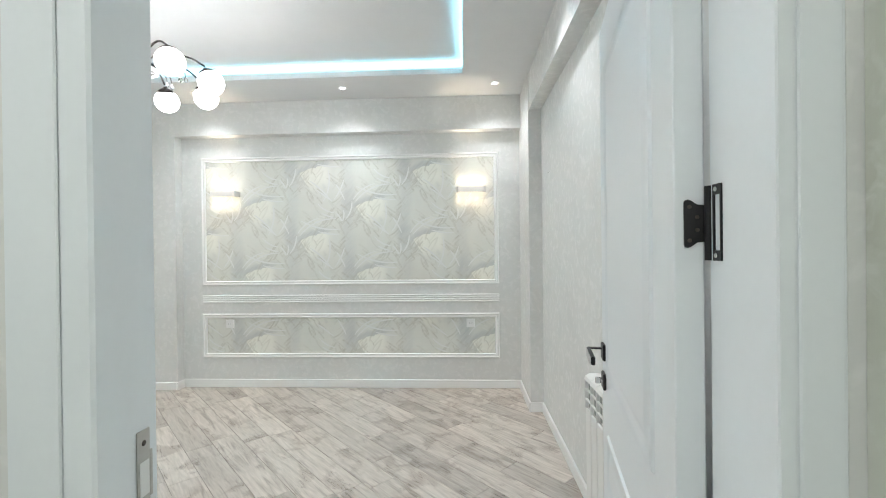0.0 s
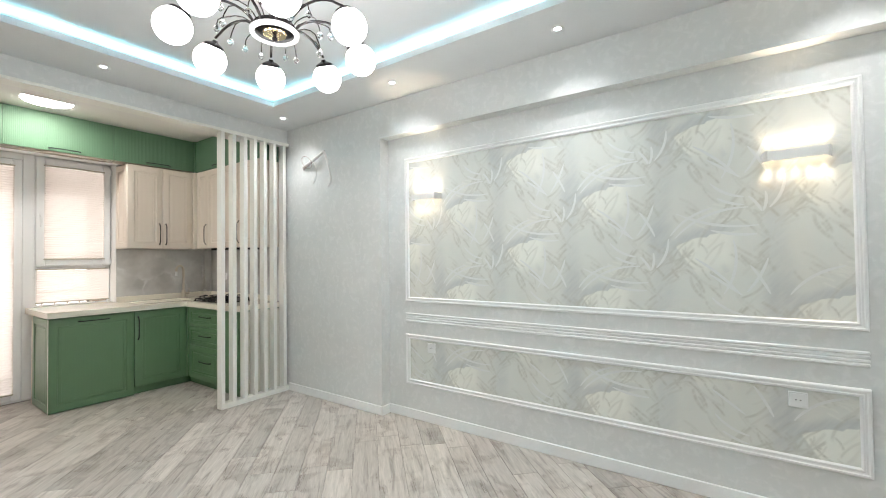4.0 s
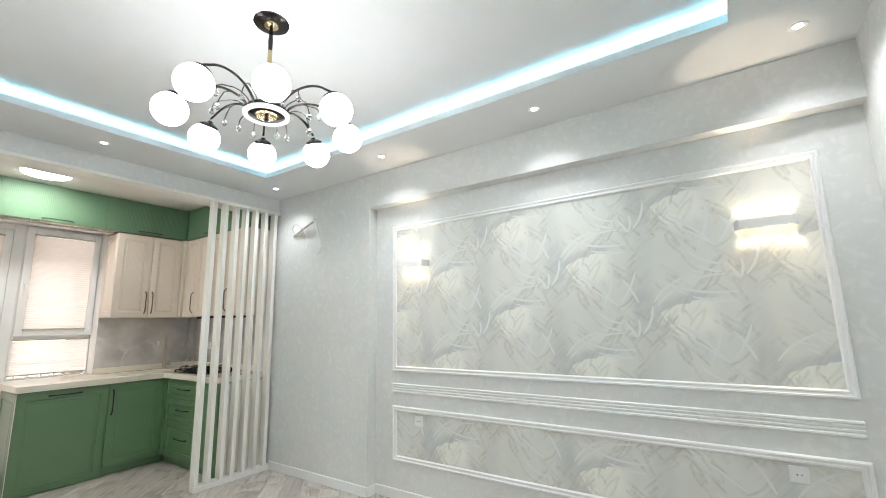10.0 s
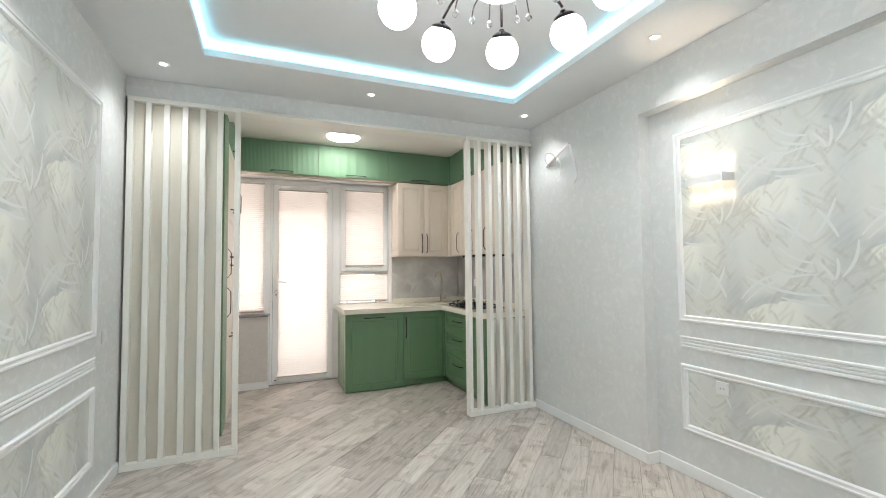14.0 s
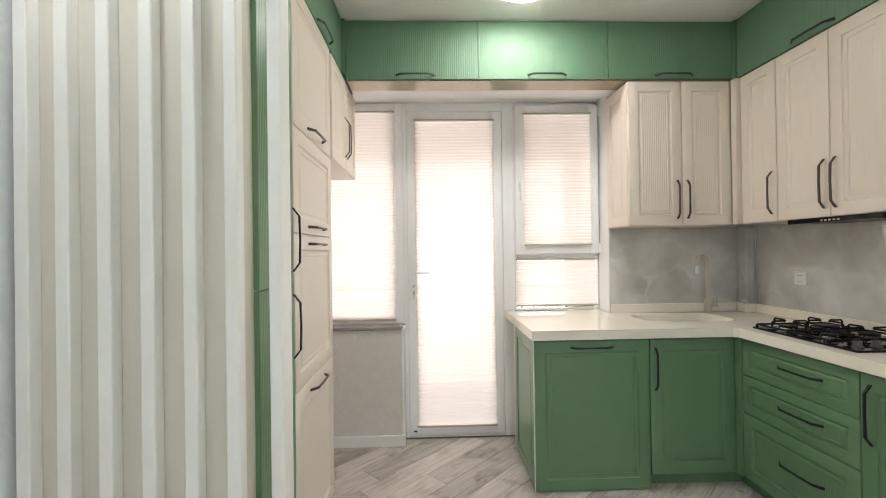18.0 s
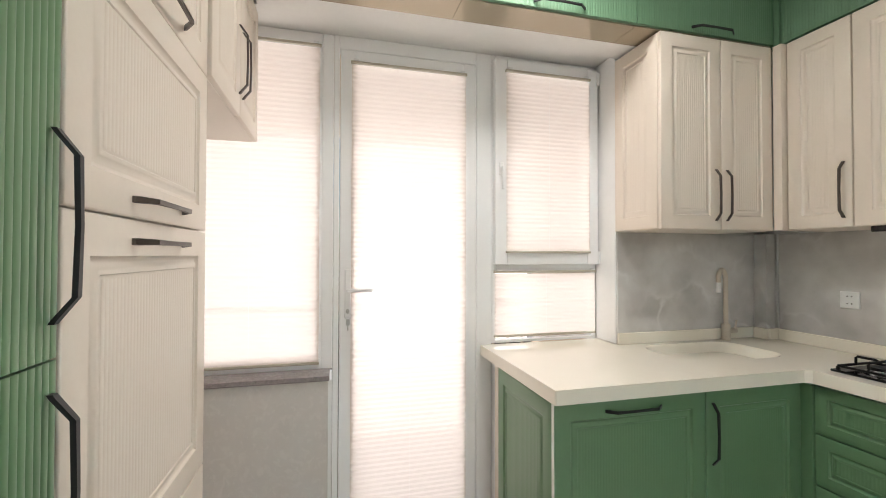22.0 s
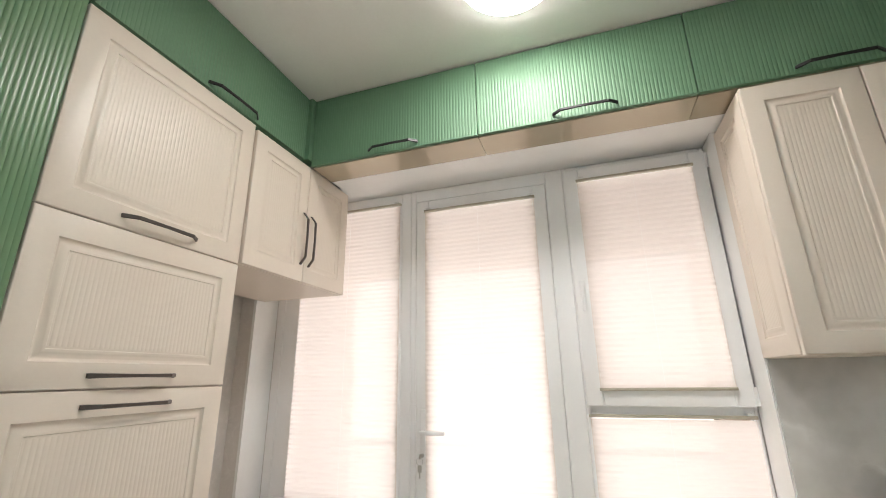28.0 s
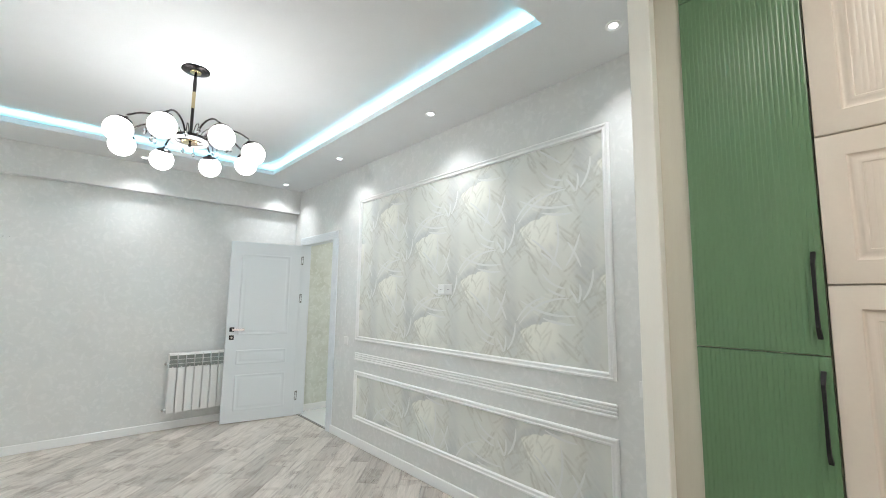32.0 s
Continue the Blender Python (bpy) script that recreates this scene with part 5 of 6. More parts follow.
cab_door(t, (-4.970, 3.718, 1.537), (0, -1), 0.320, 0.925, CREAM, "framed", (0.030, 0.165, True))
t = carcass("wall_cabinet", -4.648, -4.288, 3.718, 4.028, 1.537, 2.462, CREAM, "cream wall cabinet with one framed ribbed door beside the slats", "cabinet", "kitchen wall units")
cab_door(t, (-4.648, 3.718, 1.537), (0, -1), 0.360, 0.925, CREAM, "framed", (0.036, 0.165, True))

# hood below the wall cabinets
t = thing("cooker_hood", (-4.97, 3.85, 1.50), "slim black built-in cooker hood under the wall cabinet", "cooker hood")
part("body", Build().box(-5.235, -4.735, 3.741, 4.01, 1.516, 1.5365, 0.002), BLACK, t)
fl = part("front_rail", Build().box(-5.235, -4.735, 3.708, 3.74, 1.512, 1.5365, 0.003), GLASSK, t)
for k in range(5):
    part("button", Build().box(-5.035 + k * 0.022, -5.021 + k * 0.022, 3.7055, 3.708, 1.518, 1.526, 0.001), CHROME, fl)

# base cabinets
BX, BY, BZ0, BZ1 = -5.376, 3.520, 0.085, 0.874
t = carcass("base_cabinet", WINW + 0.02, BX, 2.333, 2.987, 0.006, BZ1, GREEN, "sage-green dishwasher front with a framed ribbed panel", "cabinet", "kitchen base units")
cab_door(t, (BX, 2.314, 0.006), (1, 0), 0.673, BZ1 - 0.006 - 0.006, GREEN, "framed", (0.335, 0.822, False))
cab_door(t, (WINW + 0.045, 2.333, 0.006), (0, -1), 0.524, BZ1 - 0.012, GREEN, "framed", None, "side_panel")
part("edge_strip", Build().box(WINW + 0.001, WINW + 0.044, 2.316, 2.333, 0.0, BZ1), CREAM, t, "cream edge strip")
part("edge_band", Build().box(BX + 0.001, BX + 0.0165, 2.3125, 2.3152, 0.008, BZ1 - 0.008), SLATW, t, "pale edge band of the front")
t = carcass("base_cabinet", WINW + 0.02, BX, 2.989, 3.53, BZ0, 0.775, GREEN, "sage-green sink cabinet with a framed ribbed door", "cabinet", "kitchen base units")
part("front_rail", Build().box(BX - 0.02, BX, 2.989, 3.50, 0.775, BZ1), GREEN, t)
cab_door(t, (BX, 2.989, BZ0), (1, 0), 0.50, BZ1 - BZ0 - 0.006, GREEN, "framed", (0.030, 0.61, True))
part("filler", Build().box(BX - 0.02, BX + 0.060, 3.49, 3.520, BZ0, BZ1 - 0.006), GREEN, t)
t = carcass("drawer_cabinet", -5.315, -4.656, BY, 3.99, BZ0, BZ1, GREEN, "sage-green cabinet of three framed ribbed drawers below the hob", "cabinet", "kitchen base units")
for z0, z1 in ((BZ0, 0.452), (0.452, 0.666), (0.666, BZ1 - 0.006)):
    cab_door(t, (-5.315, BY, z0), (0, -1), 0.659, z1 - z0, GREEN, "framed", (0.372, (z1 - z0) * 0.56, False), "drawer_front")
t = carcass("base_cabinet", -4.654, -4.288, BY, 3.99, BZ0, BZ1, GREEN, "sage-green base cabinet with one framed ribbed door", "cabinet", "kitchen base units")
cab_door(t, (-4.654, BY, BZ0), (0, -1), 0.366, BZ1 - BZ0 - 0.006, GREEN, "framed", (0.045, 0.62, True))
part("end_panel", Build().box(-4.287, -4.233, BY + 0.002, 3.99, 0.0505, BZ1 - 0.002, 0.001), BEIGE, t, "cream end panel behind the slats")
b = Build().box(WINW + 0.06, BX - 0.045, 2.99, 3.99, 0, BZ0 - 0.002).box(BX - 0.045, -4.288, BY + 0.045, 3.99, 0, BZ0 - 0.002)
solid("plinth", b, GREEN, "sage-green recessed plinth under the base units", "plinth")


# worktop with a moulded sink
def rounded(x0, x1, y0, y1, r, n=7):
    pts = []
    for cx, cy, a0 in ((x1 - r, y1 - r, 0), (x0 + r, y1 - r, 90), (x0 + r, y0 + r, 180), (x1 - r, y0 + r, 270)):
        pts += [(cx + r * math.cos(radians(a0 + 90 * i / n)), cy + r * math.sin(radians(a0 + 90 * i / n))) for i in range(n + 1)]
    return pts


def worktop():
    TOP, BOT = 0.934, 0.880
    t = thing("worktop", (-5.4, 3.4, BOT), "L-shaped cream solid-surface worktop with an upstand and a moulded sink", "worktop")
    outer = [(-6.105, 2.296), (-5.322, 2.296), (-5.317, 2.301), (-5.317, 3.452), (-5.297, 3.472), (-4.288, 3.472), (-4.288, 4.028), (WINW + 0.002, 4.028), (WINW + 0.002, 3.005), (-6.105, 3.005)]
    hole = rounded(-5.885, -5.515, 3.085, 3.665, 0.11)
    bm = bmesh.new()
    edges = []
    for loop in (outer, hole):
        vs = [bm.verts.new((x, y, TOP)) for x, y in loop]
        edges += [bm.edges.new((vs[i], vs[(i + 1) % len(vs)])) for i in range(len(vs))]
    bmesh.ops.triangle_fill(bm, use_beauty=True, edges=edges)
    bm.verts.ensure_lookup_table()
    bm.verts.index_update()
    b = Build()
    b.add([tuple(v.co) for v in bm.verts], [tuple(v.index for v in f.verts) for f in bm.faces])
    bm.free()
    c = 0.004
    n = len(outer)
    b.loft([[(x, y, TOP) for x, y in outer], [(x, y, BOT) for x, y in outer]], cap0=False, cap1=True)
    part("slab", b, STONE, t)
    basin = Build()
    loops = [[(x, y, TOP) for x, y in hole]]
    for inset, dz in ((0.006, -0.003), (0.012, -0.012), (0.020, -0.10), (0.04, -0.135), (0.09, -0.15)):
        loops.append([(x, y, TOP + dz) for x, y in rounded(-5.885 + inset, -5.515 - inset, 3.085 + inset, 3.665 - inset, max(0.03, 0.11 - inset * 0.5))])
    basin.loft(loops, cap0=False)
    part("sink_basin", basin, STONE, t, "moulded cream sink basin", smooth=50)
    part("drain", Build().lathe((-5.70, 3.40, TOP - 0.1495), [(0.045, 0), (0.045, 0.002), (0.03, 0.003)], 20), CHROME, t)
    part("upstand", Build().box(WINW + 0.002, WINW + 0.020, 3.012, 3.925, TOP, 0.996, 0.003).box(WINW + 0.002, -5.842, 3.925, 3.943, TOP, 0.996, 0.003), STONE, t)
    part("upstand", Build().box(-5.842, -4.288, 4.002, 4.020, TOP, 0.996, 0.003).box(-5.860, -5.842, 3.943, 4.020, TOP, 0.996, 0.003), STONE, t)


worktop()
b = Build().box(WINW + 0.001, WINW + 0.009, 3.012, 3.943, 0.936, 1.536)
solid("backsplash_west", b, MARBLE, "glossy grey onyx-look splashback slab behind the tap", "backsplash")
b = Build().box(-5.862, -4.288, 4.020, 4.0285, 0.936, 1.536).box(WINW + 0.0095, -5.863, 3.944, 4.0285, 0.936, 1.536)
solid("backsplash_north", b, MARBLE, "glossy grey onyx-look splashback slab behind the hob", "backsplash")
b = Build().box(-5.862, -5.846, 4.008, 4.0195, 0.997, 1.536, 0.002)
solid("trim_splashback", b, STEEL, "brushed metal joint strip in the splashback corner", "trim")

# tap
t = thing("kitchen_tap", (-5.895, 3.70, 0.934), "sand-coloured swan-neck kitchen tap on the worktop", "tap")
tx, ty = -5.905, 3.70
part("body", Build().lathe((tx, ty, 0.934), [(0.027, 0), (0.027, 0.006), (0.023, 0.010), (0.023, 0.085), (0.018, 0.092)], 20), SANDTAP, t, smooth=40)
neck = [(tx, ty, 1.02), (tx, ty, 1.275)] + [(tx + (0.057 - 0.057 * math.cos(u)) * 0.42, ty - (0.057 - 0.057 * math.cos(u)) * 0.907, 1.275 + 0.057 * math.sin(u)) for u in (math.pi * i / 14 for i in range(1, 15))]
neck.append((neck[-1][0], neck[-1][1], 1.262))
part("spout", Build().tube(neck, 0.0125, 14), SANDTAP, t, smooth=60)
part("nozzle", Build().lathe((neck[-1][0], neck[-1][1], 1.208), [(0.011, 0), (0.0132, 0.003), (0.0132, 0.056)], 16), PLAST, t, "white spray nozzle", smooth=40)
lv = part("lever", Build().tube([(tx, ty + 0.02, 0.985), (tx + 0.005, ty + 0.065, 0.985)], 0.014, 12), SANDTAP, t, smooth=40)
part("lever_arm", Build().tube([(tx + 0.005, ty + 0.058, 0.99), (tx + 0.012, ty + 0.062, 1.045)], 0.005, 8), SANDTAP, lv)


# gas hob
KNOB = material("dark_steel_knob", (0.16, 0.15, 0.14), 0.3, 0.9, vary=0.1)


def hob():
    x0, x1, y0, y1, z = -5.275, -4.690, 3.532, 3.962, 0.9355
    t = thing("gas_hob", ((x0 + x1) / 2, (y0 + y1) / 2, z), "black glass four-burner gas hob with cast-iron grates on the worktop", "hob")
    part("glass", Build().box(x0, x1, y0, y1, z, z + 0.010, 0.003), GLASSK, t)
    zt = z + 0.010
    for bx, by, r in ((-5.155, 3.635, 0.043), (-5.145, 3.835, 0.055), (-4.925, 3.635, 0.034), (-4.925, 3.835, 0.043)):
        bn = part("burner", Build().lathe((bx, by, zt), [(r * 1.35, 0), (r * 1.35, 0.004), (r, 0.006), (r, 0.016), (r * 0.9, 0.018)], 22), CHROME, t, "bright burner ring", smooth=35)
        part("burner_cap", Build().lathe((bx, by, zt + 0.018), [(r * 0.95, 0), (r * 0.98, 0.004), (r * 0.9, 0.008), (r * 0.1, 0.009)], 22), IRON, bn, smooth=35)
    for gx in (-5.15, -4.925):
        zz = zt + 0.012
        w, h, cy = 0.100, 0.195, 3.735
        g = Build()
        for dx in (-w, w):
            g.box(gx + dx - 0.005, gx + dx + 0.005, cy - h, cy + h, zz, zz + 0.010, 0.002)
        for dy in (-h, 0, h):
            g.box(gx - w, gx + w, cy + dy - 0.005, cy + dy + 0.005, zz + 0.0005, zz + 0.0095, 0.002)
        for dx in (-w, w):
            for dy in (-h, h):
                g.box(gx + dx - 0.006, gx + dx + 0.006, cy + dy - 0.006, cy + dy + 0.006, zt, zz + 0.004, 0.002)
        gr = part("grate", g, IRON, t, "cast-iron pan support")
        for dy in (-0.0975, 0.0975):
            for a in range(4):
                u = radians(90 * a)
                c, s = round(math.cos(u)), round(math.sin(u))
                p0, p1 = (gx + c * 0.032, cy + dy + s * 0.032), (gx + c * w * 0.98, cy + dy + s * 0.094)
                f = Build().tube([(p1[0], p1[1], zz + 0.004), (p1[0], p1[1], zz + 0.032), (p1[0] - c * 0.006, p1[1] - s * 0.006, zz + 0.038), (p0[0], p0[1], zz + 0.038), (p0[0] - c * 0.007, p0[1] - s * 0.007, zz + 0.034)], 0.0052, 8)
                part("finger", f, IRON, gr, smooth=40)
    for k in range(4):
        kb = part("knob", Build().lathe((-4.755, 3.60 + 0.085 * k, zt), [(0.021, 0), (0.021, 0.004), (0.017, 0.006), (0.0155, 0.026), (0.012, 0.028)], 18), KNOB, t, "dark steel control knob", smooth=35)
        part("grip", Build().box(-4.758, -4.752, 3.60 + 0.085 * k - 0.015, 3.60 + 0.085 * k + 0.015, zt + 0.028, zt + 0.034, 0.001), BLACK, kb)


hob()
socket4 = facing((-5.50, 4.0195, 1.193), (0, -1))
t = thing("wall_socket", (-5.50, 4.02, 1.193), "white double socket on the splashback", "socket", "wall sockets")
pl = part("plate", Build(socket4).box(-0.042, 0.042, -0.042, 0.042, 0, 0.009, 0.003), PLAST, t)
for dx in (-0.009, 0.009):
    for dz in (-0.018, 0.018):
        part("hole", Build(socket4).lathe((dx, dz, 0.009), [(0.0033, 0), (0.003, 0.0006)], 10), HOLE, pl)


# window, balcony door, blinds
FX0 = FRAME_X - 0.07


def bar(b, y0, y1, z0, z1, d=0.0, c=0.004):
    return b.box(FX0, FRAME_X + d, y0, y1, z0, z1, c)


def rect_frame(y0, y1, z0, z1, w, d, x_in=0.0):
    b = Build()
    x0, x1 = FX0 + x_in, FRAME_X + d
    b.box(x0, x1, y0, y0 + w, z0, z1, 0.004)
    b.box(x0, x1, y1 - w, y1, z0, z1, 0.004)
    b.box(x0, x1, y0 + w, y1 - w, z0, z0 + w, 0.004)
    b.box(x0, x1, y0 + w, y1 - w, z1 - w, z1, 0.004)
    return b


def blind(parent_name, y0, y1, z0, z1, x, label):
    t = thing("pleated_blind", (x, (y0 + y1) / 2, z0), label, "window blind", "pleated blinds")
    pitch = 0.024
    n = max(2, round((z1 - z0 - 0.03) / pitch))
    p = (z1 - z0 - 0.03) / n
    v, f = [], []
    for i in range(2 * n + 1):
        z, xx = z0 + 0.015 + i * p / 2, x + (0.0013 if i % 2 else -0.0013)
        v += [(xx, y0, z), (xx, y1, z)]
    f = [(2 * i, 2 * i + 1, 2 * i + 3, 2 * i + 2) for i in range(2 * n)]
    part("pleats", Build().add(v, f), BLIND, t, "peach-white translucent pleated fabric")
    part("head_rail", Build().box(x - 0.008, x + 0.008, y0 - 0.005, y1 + 0.005, z1 - 0.011, z1 + 0.002, 0.002), RAILB, t)
    part("bottom_rail", Build().box(x - 0.007, x + 0.007, y0 - 0.003, y1 + 0.003, z0 + 0.003, z0 + 0.015, 0.002), RAILB, t)
    for y in (y0 + 0.006, (y0 + y1) / 2, y1 - 0.006):
        part("cord", Build().box(x + 0.0030, x + 0.0037, y - 0.0004, y + 0.0004, z0 + 0.005, z1), TAPE, t)
    for y in (y0 + 0.02, y1 - 0.02):
        part("bracket", Build().box(x - 0.006, x + 0.012, y - 0.012, y + 0.012, z1 + 0.002, z1 + 0.012, 0.002), PLAST, t)


def windows():
    t = thing("window_1", (FRAME_X, 1.11, 0.85), "white PVC fixed window beside the balcony door", "window", kind="structure")
    b = rect_frame(0.682, 1.533, 0.852, 2.503, 0.055, 0.0)
    b.box(FX0 + 0.004, FRAME_X - 0.002, 0.737, 0.838, 0.907, 2.448, 0.003)
    b.box(FX0 + 0.004, FRAME_X - 0.002, 1.455, 1.4785, 0.907, 2.448, 0.003)
    part("window_frame", b, PVC, t)
    g = part("pane", Build().box(FRAME_X - 0.045, FRAME_X - 0.035, 0.838, 1.455, 0.907, 2.448), GLASS, t)
    g.visible_shadow = False
    t = thing("door_2", (FRAME_X, 1.93, 0), "closed white PVC balcony door with full-height glazing", "door", kind="structure")
    b = Build()
    bar(b, 1.534, 1.562, 0.0, 2.505)
    bar(b, 2.277, 2.364, 0.0, 2.505)
    bar(b, 1.562, 2.277, 2.437, 2.505)
    bar(b, 1.562, 2.277, 0.0, 0.022, -0.002)
    part("door_frame", b, PVC, t)
    part("door_leaf", rect_frame(1.565, 2.274, 0.025, 2.434, 0.072, 0.004, 0.01), PVC, t)
    g = part("pane", Build().box(FRAME_X - 0.035, FRAME_X - 0.025, 1.637, 2.202, 0.097, 2.362), GLASS, t)
    g.visible_shadow = False
    hx = FRAME_X + 0.004
    pl = part("handle_plate", Build().box(hx, hx + 0.010, 1.590, 1.620, 1.10, 1.34, 0.004), PVC, t)
    part("lever", Build().box(hx + 0.010, hx + 0.045, 1.598, 1.614, 1.228, 1.244, 0.003).box(hx + 0.038, hx + 0.052, 1.598, 1.725, 1.228, 1.246, 0.004), PVC, pl)
    part("key_cylinder", Build().lathe((hx + 0.010, 1.605, 1.135), [(0.009, 0), (0.009, 0.006), (0.007, 0.008)], 14, 0), STEEL, pl)
    part("key", Build().box(hx + 0.018, hx + 0.036, 1.6035, 1.6065, 1.131, 1.139).lathe((hx + 0.046, 1.6035, 1.135), [(0.011, 0), (0.011, 0.003)], 14, 1), STEEL, pl, "nickel key left in the lock")
    ring = [(hx + 0.050, 1.605 + 0.016 * math.sin(math.pi * 2 * i / 16), 1.115 + 0.016 * math.cos(math.pi * 2 * i / 16)) for i in range(17)]
    part("key_ring", Build().tube(ring, 0.001, 6), STEEL, pl)
    part("spare_key", Build().box(hx + 0.048, hx + 0.051, 1.596, 1.614, 1.070, 1.098).box(hx + 0.048, hx + 0.051, 1.602, 1.608, 1.045, 1.070), STEEL, pl)
    for z in (0.045,):
        part("drain_cap", Build().box(hx, hx + 0.004, 1.59, 1.615, z, z + 0.012, 0.002), HOLE, t)
    t = thing("window_2", (FRAME_X, 2.70, 0.94), "white PVC window with an opening sash over a fixed light", "window", kind="structure")
    b = Build()
    bar(b, 2.365, 2.385, 0.936, 2.505)
    bar(b, 2.990, 3.005, 0.936, 2.505)
    bar(b, 2.385, 2.990, 2.466, 2.505)
    bar(b, 2.385, 2.990, 1.325, 1.372)
    bar(b, 2.385, 2.990, 0.936, 0.950)
    part("window_frame", b, PVC, t)
    part("sash", rect_frame(2.371, 2.998, 1.360, 2.474, 0.070, 0.036, 0.012), PVC, t)
    for y0, y1, z0, z1 in ((2.441, 2.928, 1.43, 2.404), (2.385, 2.990, 0.951, 1.325)):
        g = part("pane", Build().box(FRAME_X - 0.035, FRAME_X - 0.025, y0, y1, z0, z1), GLASS, t)
        g.visible_shadow = False
    hx = FRAME_X + 0.036
    pl = part("handle_plate", Build().box(hx, hx + 0.010, 2.392, 2.417, 1.84, 1.91, 0.003), PVC, t)
    part("handle", Build().box(hx + 0.010, hx + 0.035, 2.397, 2.412, 1.865, 1.88).box(hx + 0.028, hx + 0.040, 2.396, 2.413, 1.76, 1.885, 0.004), PVC, pl)
    for z in (1.40, 2.42):
        part("hinge", Build().lathe((hx - 0.002, 3.001, z - 0.035), [(0.009, 0), (0.009, 0.07)], 10), PVC, t)
    blind("b", 0.840, 1.468, 0.877, 2.440, FRAME_X + 0.010, "peach-white pleated blind drawn down over the fixed window")
    blind("b", 1.620, 2.214, 0.080, 2.375, FRAME_X + 0.013, "peach-white pleated blind drawn down over the balcony door")
    blind("b", 2.432, 2.937, 1.420, 2.410, FRAME_X + 0.045, "peach-white pleated blind on the opening sash")
    blind("b", 2.378, 2.990, 0.965, 1.325, FRAME_X + 0.010, "peach-white pleated blind over the lower light")


windows()
b = Build()
b.box(FRAME_X + 0.001, WINW + 0.001, 0.6645, 0.681, 0.86, 2.503)
b.box(FRAME_X + 0.001, WINW, 3.0065, 3.0115, 0.94, 2.503)
solid("window_reveal", b, WHITE, "white plastered window reveals", "window reveal")
b = Build().box(FX0, WINW + 0.002, 0.683, 3.0055, 2.5052, 2.512).box(WINW + 0.0025, -5.791, 1.2155, 3.69, 2.478, KIT_Z - 0.004)
solid("window_reveal_head", b, WHITE, "white plastered window head", "window reveal")
b = Build().box(FRAME_X + 0.001, -5.982, 0.6645, 1.522, 0.832, 0.858, 0.004)
solid("window_sill", b, GRANITE, "speckled mauve-grey granite window sill", "window sill")
b = Build().box(FX0, -6.002, 1.5155, 1.533, 0.0, 0.831).box(FX0, WINW - 0.001, 2.365, 3.004, 0.0, 0.879)
solid("wall_below_window", b, WHITE, "white plastered wall beside and below the kitchen windows", "wall")

# balcony beyond the blinds
b = Build().box(-7.6, WINW - 0.31, -0.3, 4.6, -0.12, -0.012)
solid("floor_balcony", b, CONC, "plain balcony slab", "floor")
b = Build().box(-7.6, WINW - 0.31, -0.3, 4.6, 2.62, 2.80)
solid("ceiling_balcony", b, CONC, "plain balcony ceiling slab", "ceiling")
b = Build()
b.box(-7.12, -6.98, -0.3, 0.60, -0.012, 2.62)
b.box(-7.12, -6.98, 3.09, 4.6, -0.012, 2.62)
b.box(-7.12, -6.98, 0.60, 3.09, 2.26, 2.62)
solid("wall_balcony", b, CONC, "peach rendered outer wall of the balcony with a wide opening", "wall")
t = thing("balcony_railing", (-7.05, 1.84, 0), "pale brown metal balcony railing seen dimly through the blinds", "railing")
part("hand_rail", Build().box(-7.075, -7.025, 0.6005, 3.0895, 1.02, 1.06), RAILM, t)
part("bottom_rail", Build().box(-7.065, -7.035, 0.6005, 3.0895, 0.08, 0.11), RAILM, t)
for k in range(20):
    part("baluster", Build().box(-7.057, -7.043, 0.72 + 0.118 * k, 0.734 + 0.118 * k, 0.11, 1.02), RAILM, t)
for y in (0.602, 1.83, 3.058):
    part("post", Build().box(-7.065, -7.035, y, y + 0.03, -0.012, 0.08), RAILM, t)

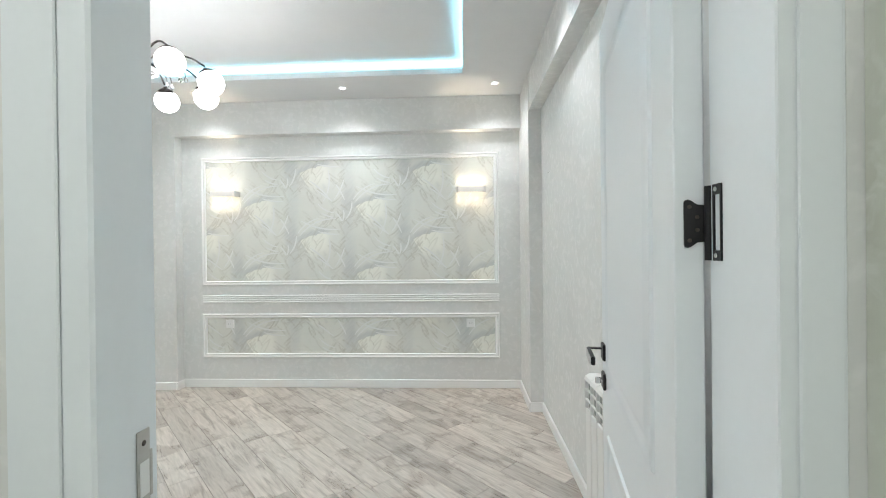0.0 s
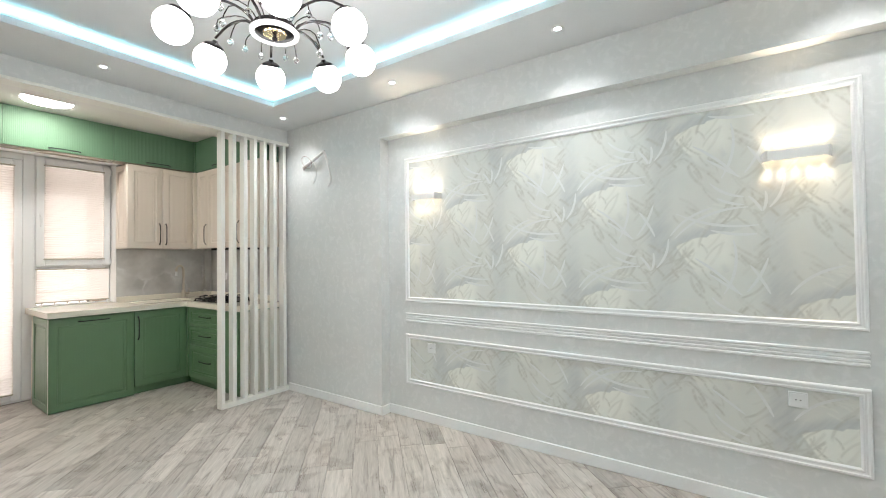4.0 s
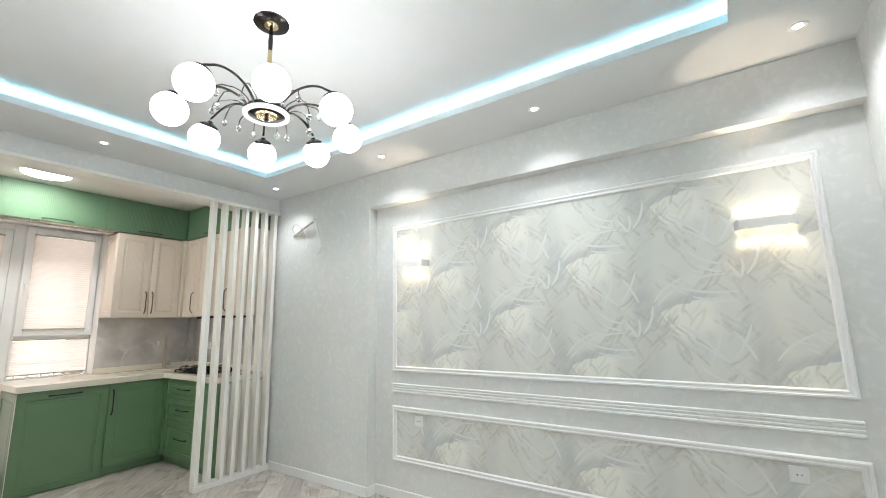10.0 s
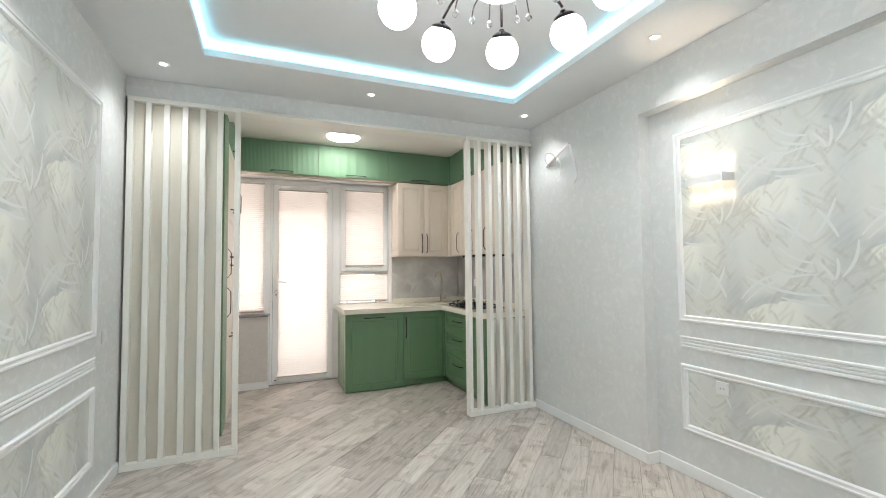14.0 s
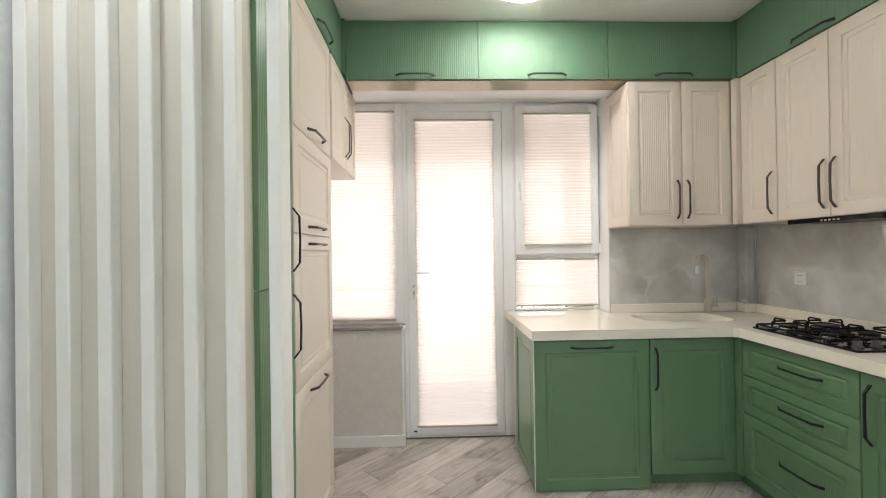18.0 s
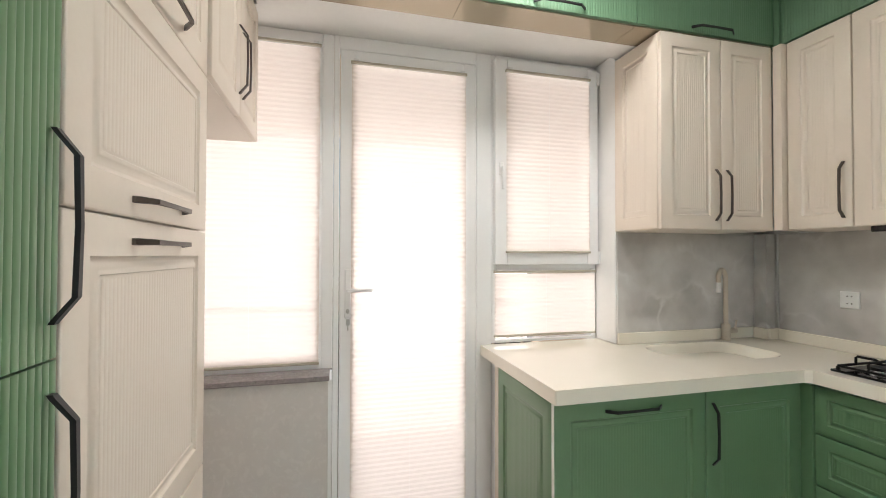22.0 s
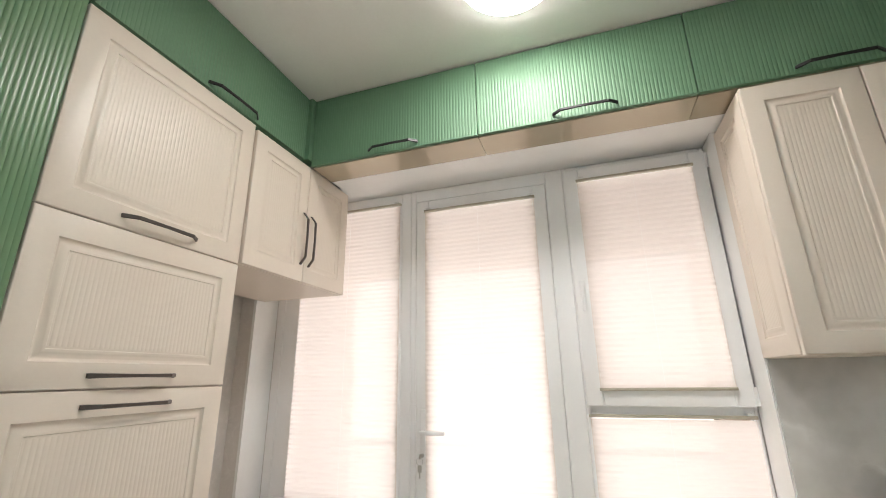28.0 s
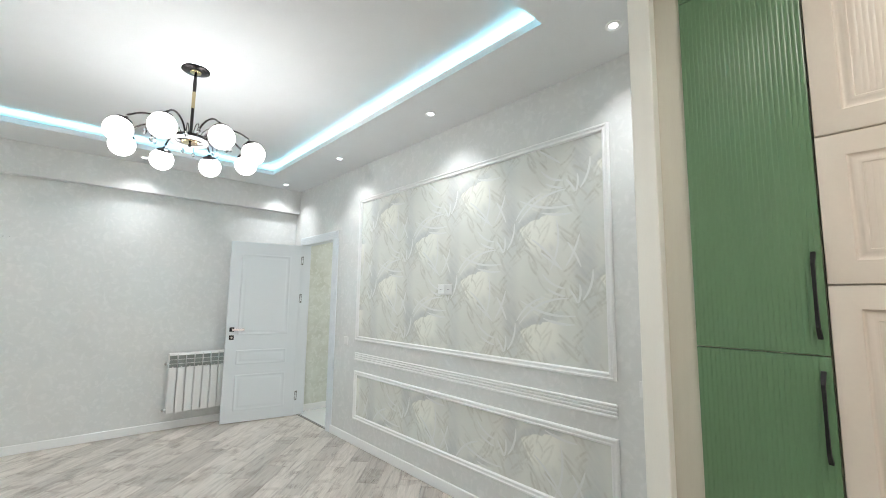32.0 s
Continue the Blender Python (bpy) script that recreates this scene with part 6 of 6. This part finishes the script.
# ceiling lamp
t = thing("ceiling_lamp", (-5.22, 2.27, KIT_Z - 0.06), "round lit opal ceiling lamp in the kitchen", "ceiling lamp")
part("base", Build().lathe((-5.22, 2.27, KIT_Z), [(0.165, 0), (0.182, -0.002), (0.182, -0.009), (0.165, -0.010)], 40), WHITE, t, smooth=40)
part("diffuser", Build().lathe((-5.22, 2.27, KIT_Z - 0.010), [(0.176, 0), (0.174, -0.005), (0.16, -0.010), (0.11, -0.0135), (0.06, -0.015), (0.002, -0.0155)], 40), DISC_L, t, smooth=60)


# ---- floor planks, laid at 45 degrees ----
def planks():
    W, LEN, PHASE = 0.169, 1.0, 0.445
    d, e = Vector((-1, 1, 0)) / math.sqrt(2), Vector((1, 1, 0)) / math.sqrt(2)
    floor_ob = bpy.data.objects["floor"]
    rng = random.Random(5)

    room = (-6.10, 0.645, 0.565, 4.10)

    def cut(poly):
        for axis, lim, sign in ((0, room[0], 1), (0, room[1], -1), (1, room[2], 1), (1, room[3], -1)):
            out = []
            for a, c in zip(poly, poly[1:] + poly[:1]):
                da, dc = sign * (a[axis] - lim), sign * (c[axis] - lim)
                if da >= 0:
                    out.append(a)
                if da * dc < 0:
                    q = da / (da - dc)
                    out.append((a[0] + (c[0] - a[0]) * q, a[1] + (c[1] - a[1]) * q))
            poly = out
            if len(poly) < 3:
                return []
        return poly

    whole = Build().box(0.0, LEN - 0.002, 0.0010, W - 0.0010, -0.011, 0.0, 0.0010).mesh("plank")
    whole.materials.append(PLANK)
    turn = Matrix(((d.x, -e.x, 0, 0), (d.y, -e.y, 0, 0), (0, 0, 1, 0), (0, 0, 0, 1)))
    for row in range(-40, 40):
        v0 = PHASE + row * W
        start = -8 + rng.uniform(0, LEN)
        for k in range(18):
            m = Matrix.Translation(d * (start + k * LEN) + e * v0) @ turn @ Matrix.Translation((0, -W, 0))
            corners = [m @ Vector(p) for p in ((0, 0.0015, 0), (LEN - 0.003, 0.0015, 0), (LEN - 0.003, W - 0.0015, 0), (0, W - 0.0015, 0))]
            inside = [room[0] <= p.x <= room[1] and room[2] <= p.y <= room[3] for p in corners]
            me = whole
            if not all(inside):
                poly = cut([(p.x, p.y) for p in corners])
                if not poly:
                    continue
                back = m.inverted()
                loop = [back @ Vector((x, y, 0)) for x, y in poly]
                me = Build().loft([[(p.x, p.y, -0.011) for p in loop], [(p.x, p.y, 0.0) for p in loop]]).mesh("plank")
                me.materials.append(PLANK)
            ob = new("plank", me)
            ob.parent = floor_ob
            ob.matrix_basis = m


planks()
